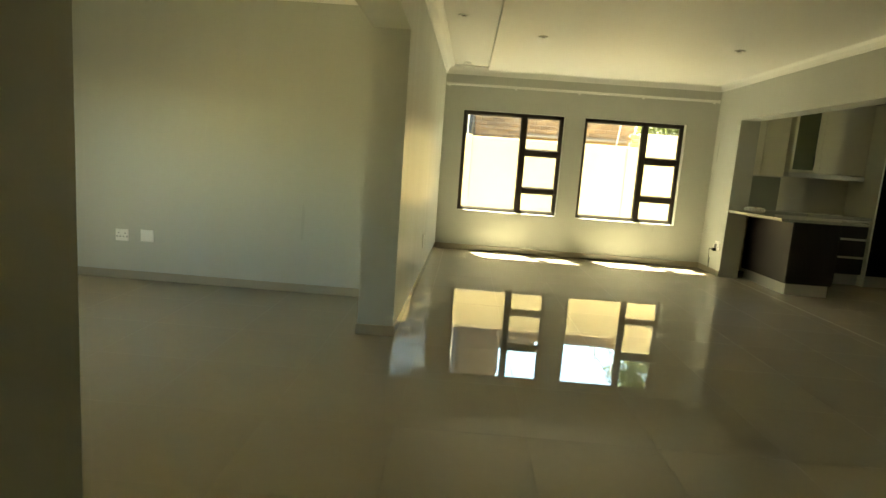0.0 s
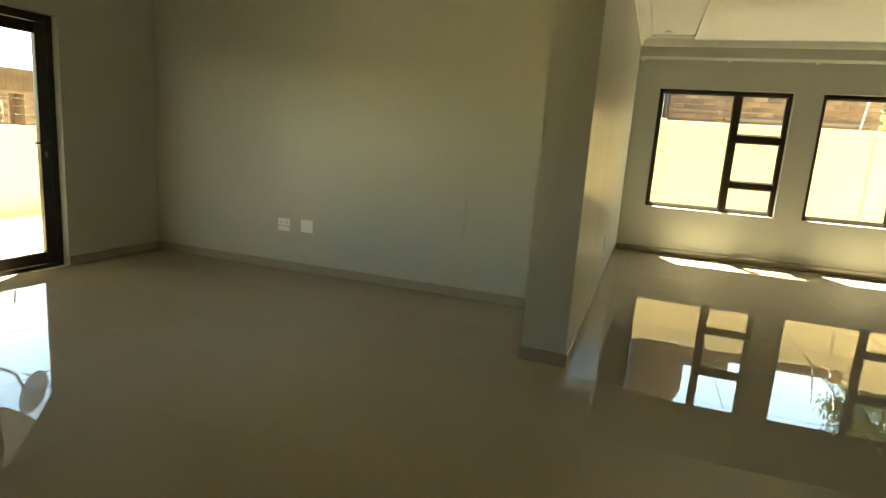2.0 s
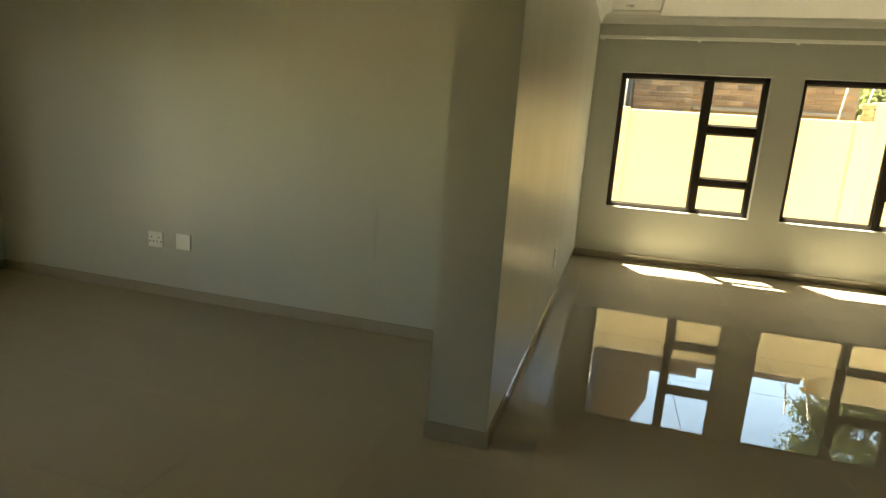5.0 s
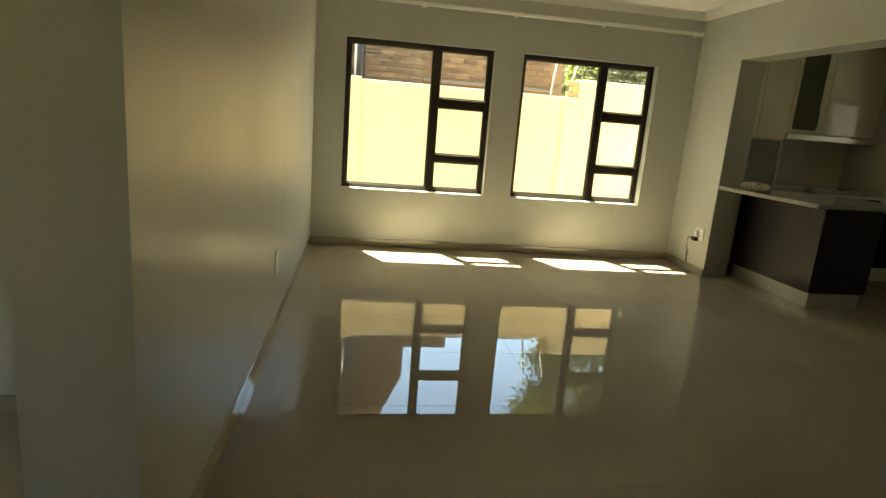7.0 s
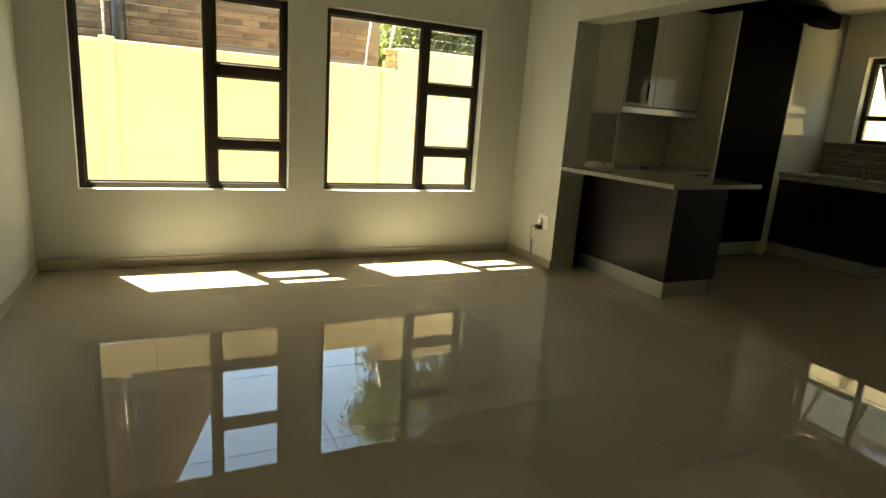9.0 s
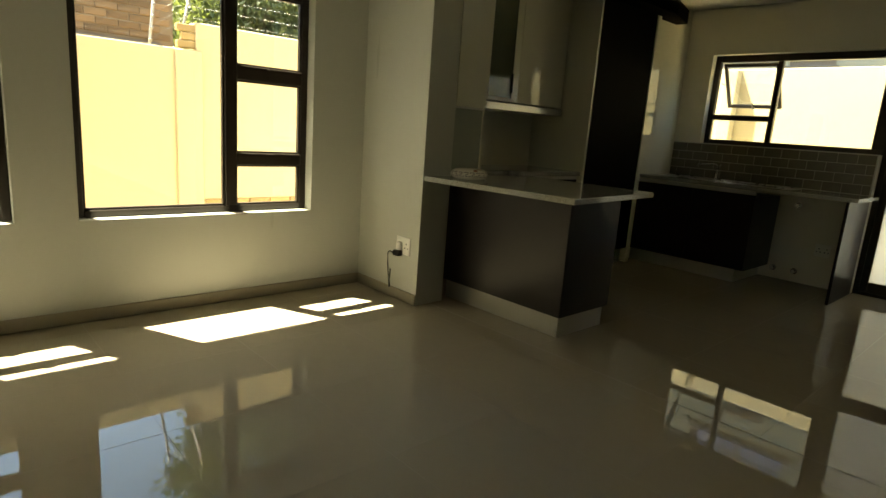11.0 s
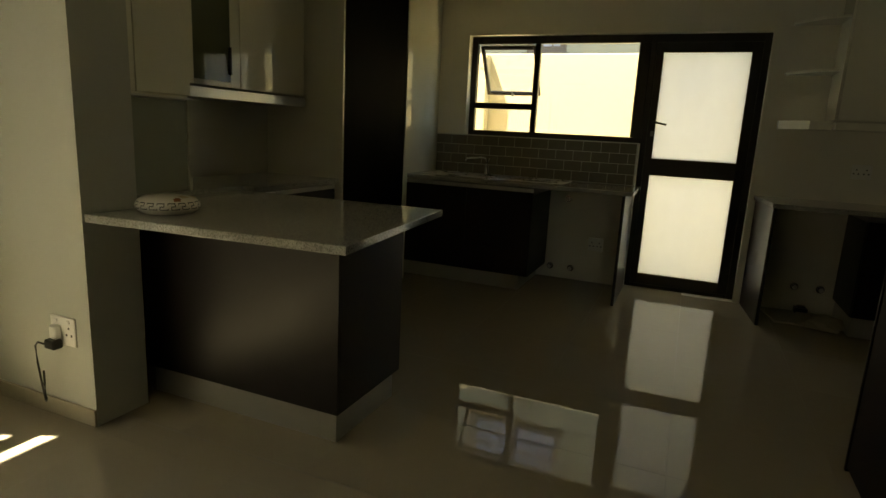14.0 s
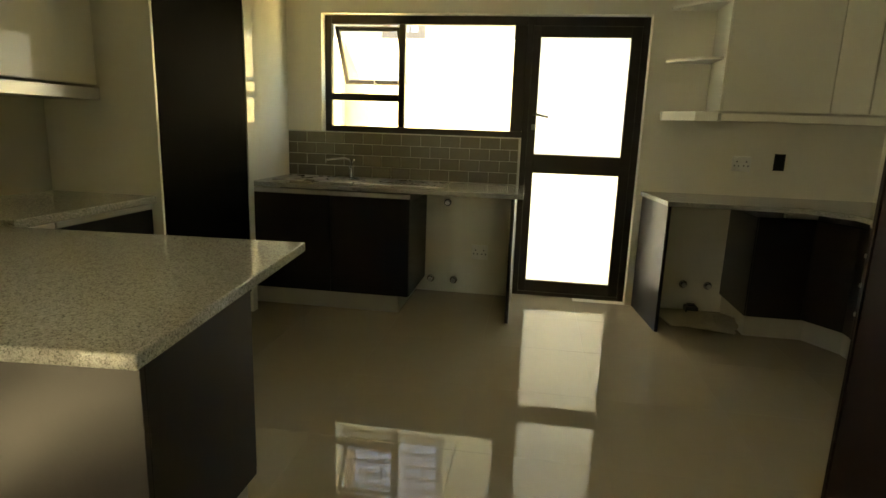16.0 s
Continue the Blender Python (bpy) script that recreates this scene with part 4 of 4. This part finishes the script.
# brick house beyond the north wall
BY = 12.7
bh = thing("brick_house", -1.5, BY + 3, G, "red-brown brick house with gabled end wall", "house")
shell = bmesh.new()
gab = [(-9.0, G), (1.25, G), (1.25, 3.25), (0.70, 4.45), (0.05, 5.9), (-9.0, 5.9)]
vs0 = [shell.verts.new((x, BY, z)) for x, z in gab]
vs1 = [shell.verts.new((x, BY + 6, z)) for x, z in gab]
shell.faces.new(vs0)
shell.faces.new(vs1)
for k in range(len(gab)):
    shell.faces.new([vs0[k], vs0[(k + 1) % len(gab)], vs1[(k + 1) % len(gab)], vs1[k]])
box(1.251, 3.70, BY + 0.22, BY + 4, G, 2.58, bm=shell)
box(1.251, 2.05, BY + 0.22, BY + 4, 2.581, 2.78, bm=shell)
bmesh.ops.recalc_face_normals(shell, faces=shell.faces)
house_wall = part("house_wall", shell, M["mortar"], bh)
# black upright cylinder for the dark strip on the brick wall
part("drain_pipe", cylinder((0.26, BY - 0.13, G), (0.26, BY - 0.13, 4.6), 0.085, seg=16), M["black"], bh, "dark upright strip on the brick wall")
part("ledge", box(1.30, 3.55, BY + 0.14, BY + 0.219, 1.90, 1.955, 0.01), M["weathered_eave_shade"], bh, "pale concrete ledge")

# trees behind the north wall
def tree(name, x, y, height, spread, seed, label):
    rnd = random.Random(seed)
    t = thing(name, x, y, G, label, "tree")
    wood = bmesh.new()
    trunk_top = Vector((x + 0.1, y, G + height * 0.42))
    tube_taper([(x, y, G), (x + 0.03, y, G + height * 0.2), tuple(trunk_top)], 0.16, 0.10, wood)
    tips = []
    for k in range(9):
        a = k * 2.4 + rnd.uniform(-0.3, 0.3)
        r = spread * rnd.uniform(0.45, 0.85)
        tip = trunk_top + Vector((r * math.cos(a), r * math.sin(a), height * rnd.uniform(0.12, 0.5)))
        mid = trunk_top.lerp(tip, 0.5) + Vector((0, 0, 0.15))
        tube_taper([tuple(trunk_top - Vector((0, 0, rnd.uniform(0, 0.5)))), tuple(mid), tuple(tip)], 0.06, 0.012, wood)
        tips += [tip, mid, trunk_top.lerp(tip, 0.78)]
    part("trunk", wood, M["bark"], t)
    verts, faces = [], []
    middle = Vector((x + 0.1, y, G + height * 0.60))
    for k in range(int(29 * height)):
        a, u = rnd.uniform(0, 2 * math.pi), rnd.uniform(-1, 1)
        r = rnd.uniform(0.6, 1.0)
        lump = 1 + 0.22 * math.sin(3 * a + seed) + 0.15 * math.sin(5 * u + 2 * a)
        ring = math.sqrt(1 - u ** 4) * spread * r * lump
        tips.append(middle + Vector((ring * math.cos(a), ring * math.sin(a), u * height * 0.40)))
    for c in tips:
        size = rnd.uniform(0.12, 0.22)
        for _ in range(210):
            p = c + Vector((rnd.gauss(0, size), rnd.gauss(0, size), rnd.gauss(0, size * 0.8)))
            q = Euler((rnd.uniform(0, 6.3), rnd.uniform(0, 6.3), rnd.uniform(0, 6.3))).to_matrix()
            l, w = rnd.uniform(0.032, 0.060), rnd.uniform(0.016, 0.030)
            n = len(verts)
            for v in ((-l, 0, 0), (0, -w, 0.008), (l, 0, 0), (0, w, 0.008)):
                verts.append(tuple(p + q @ Vector(v)))
            faces.append((n, n + 1, n + 2, n + 3))
    me = bpy.data.meshes.new("crown")
    me.from_pydata([tuple(Vector(v) - Vector((x, y, G))) for v in verts], [], faces)
    me.materials.append(M["leaf"])
    cr = new("crown", me)
    cr.parent = t
    return t


def tube_taper(points, r0, r1, bm):
    pts = [Vector(p) for p in points]
    n = len(pts) - 1
    for k in range(n):
        cylinder(pts[k], pts[k + 1], r0 + (r1 - r0) * k / n, r0 + (r1 - r0) * (k + 1) / n, seg=8, bm=bm)


tree("tree", 5.85, 15.0, 7.2, 1.65, 3, "leafy green tree behind the boundary wall")
tree("shrub", 4.75, 13.9, 3.25, 1.0, 5, "dense green shrub behind the boundary wall")
tree("shrub", 6.5, 13.9, 3.2, 1.1, 9, "dense green shrub behind the boundary wall")
tree("tree", 8.6, 15.6, 5.6, 1.8, 21, "leafy green tree behind the boundary wall")

# house beyond the east wall
eh = thing("neighbour_house", 13.5, 8.0, G, "pale plastered house with brown cottage windows", "house")
OPEN = ((7.98, 8.62, 2.55, 3.30), (7.50, 9.15, 3.76, 5.35))
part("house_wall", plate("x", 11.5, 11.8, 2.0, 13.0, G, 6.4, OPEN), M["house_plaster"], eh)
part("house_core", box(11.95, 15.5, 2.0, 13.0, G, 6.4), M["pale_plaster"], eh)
part("house_roof", box(10.45, 16.0, 1.3, 13.7, 6.4, 6.6), M["roof"], eh)
for n, (y0, y1, z0, z1) in enumerate(OPEN):
    timber = M["timber"]
    wv = part("window", boxes([(11.54, 11.62, y0, y0 + 0.07, z0, z1), (11.54, 11.62, y1 - 0.07, y1, z0, z1), (11.54, 11.62, y0 + 0.07, y1 - 0.07, z0, z0 + 0.06), (11.54, 11.62, y0 + 0.07, y1 - 0.07, z1 - 0.06, z1)], 0.004), timber, eh, "brown cottage window")
    sill = part("window_sill", box(11.44, 11.54, y0 - 0.06, y1 + 0.06, z0 - 0.05, z0 - 0.001, 0.006), M["weathered_eave_shade"], wv)
    lights = 2 if n else 1
    w = (y1 - y0 - 0.14) / lights
    rows = 6 if n else 3
    for k in range(lights):
        a, b = y0 + 0.07 + w * k, y0 + 0.07 + w * (k + 1)
        sash = boxes([(11.55, 11.60, a + 0.002, a + 0.045, z0 + 0.062, z1 - 0.062), (11.55, 11.60, b - 0.045, b - 0.002, z0 + 0.062, z1 - 0.062), (11.55, 11.60, a + 0.045, b - 0.045, z0 + 0.062, z0 + 0.105), (11.55, 11.60, a + 0.045, b - 0.045, z1 - 0.105, z1 - 0.062)], 0.003)
        part("casement", sash, timber, wv)
        for c in (a + (b - a) / 3, b - (b - a) / 3):
            part("glazing_bar", box(11.565, 11.59, c - 0.011, c + 0.011, z0 + 0.105, z1 - 0.105), timber, wv)
        for j in range(1, rows):
            zc = z0 + 0.105 + (z1 - z0 - 0.21) * j / rows
            part("glazing_bar", box(11.566, 11.589, a + 0.045, b - 0.045, zc - 0.010, zc + 0.010), timber, wv)
        part("pane", box(11.594, 11.598, a + 0.04, b - 0.04, z0 + 0.10, z1 - 0.10), M["curtain"], wv, "blue-grey curtained glass")

# buildings beyond the west wall
wb = thing("brick_building", -13.5, 9.5, G, "unfinished brick building with dark openings", "building")
part("building_wall", plate("x", -12.3, -12.0, 8.0, 16.0, G, 2.02, [(8.78, 8.92, 0.9, 1.48), (9.44, 9.75, 0.9, 1.52), (10.8, 11.4, 0.5, 1.5)]), M["mortar"], wb)
part("building_core", box(-15.5, -12.6, 8.0, 16.0, G, 1.9), M["mortar"], wb)
courses = bmesh.new()
for row in range(13):
    zc = 0.92 + 0.086 * row
    for k in range(10):
        yc = 8.15 + 0.228 * k + 0.114 * (row % 2)
        if any(abs(yc - m) < 0.115 + w / 2 and zc < 1.56 for m, w in ((8.85, 0.14), (9.595, 0.31))):
            continue
        box(-12.0, -11.992, yc - 0.109, yc + 0.109, zc - 0.036, zc + 0.036, bm=courses)
face_bricks = part("brickwork", courses, M["brick"], wb)
face_bricks["kind"] = "stuff"
wh = thing("pale_house", -11.5, 5.8, G, "pale plastered house with grey band", "house")
part("house_wall", box(-13.0, -9.0, 2.5, 6.88, G, 4.10, 0.01), M["pale_plaster"], wh)
eave = bmesh.new()
rim = [(2.2, 3.30), (6.80, 3.30), (7.62, 4.11), (7.62, 4.22), (2.2, 4.17)]
near_side, far_side = [eave.verts.new((-8.55, a, b)) for a, b in rim], [eave.verts.new((-9.6, a, b)) for a, b in rim]
eave.faces.new(near_side)
eave.faces.new(far_side[::-1])
for k in range(len(rim)):
    eave.faces.new([near_side[k], far_side[k], far_side[(k + 1) % len(rim)], near_side[(k + 1) % len(rim)]])
bmesh.ops.recalc_face_normals(eave, faces=eave.faces)
# brown-grey instead of the roof colour: the overhang's shade is put into it
overhang = part("roof_overhang", eave, M["weathered_eave_shade"], wh, "roof overhang with its shade put into the brown colour")
for k in range(6):
    part("roof_tile", cylinder((-8.5, 6.90 + 0.14 * k, 3.41 + 0.138 * k), (-8.9, 6.90 + 0.14 * k, 3.41 + 0.138 * k), 0.05, seg=10), M["weathered_eave_shade"], overhang)
part("band", box(-13.02, -8.97, 2.48, 6.90, 1.48, 1.72, 0.005), M["paving"], wh, "grey painted band")
dish = thing("satellite_dish", -9.0, 6.85, 2.70, "round satellite dish on the house corner", "satellite dish")
shell = lathe((0, 0, 0), [(0.0, 0.0), (0.12, 0.012), (0.24, 0.048), (0.34, 0.098), (0.338, 0.104), (0.23, 0.055), (0.0, 0.007)], 28)
bmesh.ops.transform(shell, matrix=Matrix.Translation((-8.55, 7.06, 3.08)) @ Vector((0.92, 0.36, 0.12)).to_track_quat("Z", "Y").to_matrix().to_4x4(), verts=shell.verts)
part("reflector", shell, M["galv"], dish)
part("bracket", tube([(-9.02, 6.84, 2.72), (-8.78, 6.90, 2.72), (-8.66, 6.98, 2.80), (-8.58, 7.04, 3.04)], 0.02), M["galv"], dish)
part("feed_arm", tube([(-8.55, 7.06, 2.80), (-8.30, 7.22, 2.95), (-8.16, 7.31, 3.10)], 0.012), M["galv"], dish)


# ---- pieces: bricks and tiles ----
def brick_mesh(name, l, d, h, mat):
    bm = box(-l / 2, l / 2, -d / 2, d / 2, -h / 2, h / 2, 0.006)
    me = bpy.data.meshes.new(name)
    bm.to_mesh(me)
    bm.free()
    me.materials.append(mat)
    return me


rnd = random.Random(5)
bme = brick_mesh("brick", 0.218, 0.06, 0.074, M["brick"])
base = BASE[house_wall.name]
rest = []
row = 0
z = 1.52


def gable_edge(h):
    """How far east the tall brick wall reaches at a height."""
    return 1.25 if h < 3.25 else 1.25 - (h - 3.25) * 0.455


while z < 5.8:
    x = -2.6 + 0.114 * (row % 2)
    while x < 3.6:
        low = x > 1.20
        face = BY + 0.22 if low else BY
        fits = (z < 2.54 and not 1.86 < z < 2.0 or (z < 2.70 and x < 1.9 and z > 2.0)) and x > 1.30 if low else x + (0.06 if z < 2.7 else 0.115) < gable_edge(z + 0.04)
        if fits:
            dy = rnd.uniform(-0.006, 0.006)
            if 1.66 < z < 2.40 and -0.65 < x < 3.7:
                b = new("brick", bme)
                b.parent = house_wall
                b.location = Vector((x, face + 0.020 + dy, z)) - base
                b.rotation_euler = (0, rnd.uniform(-0.012, 0.012), rnd.uniform(-0.012, 0.012))
            else:
                rest.append((x, face, z))
        x += 0.228
    z += 0.086
    row += 1
verts, faces = [], []
for x, face, z in rest:
    n = len(verts)
    for dx in (-0.109, 0.109):
        for yy in (face - 0.010, face - 0.0005):
            for dz in (-0.037, 0.037):
                verts.append((x + dx - base.x, yy - base.y, z + dz - base.z))
    faces += [(n, n + 1, n + 5, n + 4), (n, n + 2, n + 3, n + 1), (n + 4, n + 5, n + 7, n + 6), (n + 1, n + 3, n + 7, n + 5), (n, n + 4, n + 6, n + 2)]
me = bpy.data.meshes.new("brickwork")
me.from_pydata(verts, [], faces)
me.materials.append(M["brick"])
bk = new("brickwork", me)
bk.parent = house_wall
bk["kind"] = "stuff"

# golden brick course on the raised boundary wall, and its stepped end
fme = brick_mesh("brick", 0.215, 0.07, 0.062, M["facebrick"])
bbase = BASE[bw.name]
for k in range(14):
    for x, h in ((3.40, 0.355), (3.52, 0.285)):
        b = new("brick", fme)
        b.parent = bw
        b.location = Vector((x + 0.226 * k, NB + 0.012, h)) - bbase
for k in range(3):
    b = new("brick", fme)
    b.parent = bw
    b.location = Vector((3.235 - 0.045 * ((k + 1) % 2), NB + 0.055, 1.80 + 0.072 * k)) - bbase
    b.rotation_euler = (0, 0, rnd.uniform(-0.03, 0.03))

# splashback tiles
tme = {}
sbase = BASE[sp.name]
th, tw, gapw = 0.0835, 0.152, 0.005
for r in range(4):
    z0 = CT + 0.004 + r * (th + gapw)
    y = 8.312 - (tw / 2 if r % 2 == 0 else 0.0)
    cuts = [8.312]
    while y > 6.46:
        if y < cuts[-1] - 0.01:
            cuts.append(y)
        y -= tw + gapw
    cuts.append(6.444)
    for a, b2 in zip(cuts, cuts[1:]):
        w = round(a - b2 - gapw, 3)
        if w < 0.015:
            continue
        if w not in tme:
            bm = box(-0.004, 0.004, -w / 2, w / 2, -th / 2, th / 2, 0.002)
            me = bpy.data.meshes.new("wall_tile")
            bm.to_mesh(me)
            bm.free()
            me.materials.append(M["splash"])
            tme[w] = me
        o = new("wall_tile", tme[w])
        o.parent = sp
        o.location = Vector((EAST - 0.009, (a + b2) / 2, z0 + th / 2)) - sbase

# floor tiles, each a hair out of level
floor = structure("floor", plate("z", -0.15, -0.0005, WEST - 0.2, EAST + 0.2, SOUTH - 0.2, 9.08), M["grout"], "polished cream porcelain tile floor", "floor")
fb = BASE[floor.name]
tiles = {}
rnd = random.Random(11)
# the two rooms have their own tile lines, meeting under the kitchen opening
FIELDS = ((0.62, 0.635, 0.61, 6.135, WEST - 0.08, PIER0 + 0.12, SOUTH), (0.63, 0.63, 5.75, 5.94, PIER0 + 0.12, EAST + 0.086, 3.9))
spots = [(f, i, j) for f in FIELDS for i in range(-9, 9) for j in range(-13, 6)]
for (PX, PY, X0, Y0, XA, XB, YA), i, j in spots:
    x0, x1 = max(X0 + PX * i, XA), min(X0 + PX * (i + 1), XB)
    y0, y1 = max(Y0 + PY * j, YA), min(Y0 + PY * (j + 1), NORTH)
    if x1 - x0 < 0.02 or y1 - y0 < 0.02 or (x1 < DIV0 and y0 > BACK):
        continue
    w, d = round(x1 - x0 - 0.003, 4), round(y1 - y0 - 0.003, 4)
    if (w, d) not in tiles:
        bm = box(-w / 2, w / 2, -d / 2, d / 2, -0.011, 0, 0.0003)
        me = bpy.data.meshes.new("floor_tile")
        bm.to_mesh(me)
        bm.free()
        me.materials.append(M["tile"])
        tiles[(w, d)] = me
    o = new("floor_tile", tiles[(w, d)])
    o.parent = floor
    o.location = Vector(((x0 + x1) / 2, (y0 + y1) / 2, 0.0)) - fb
    o.rotation_euler = (rnd.gauss(0, 0.0002), rnd.gauss(0, 0.0002), 0)
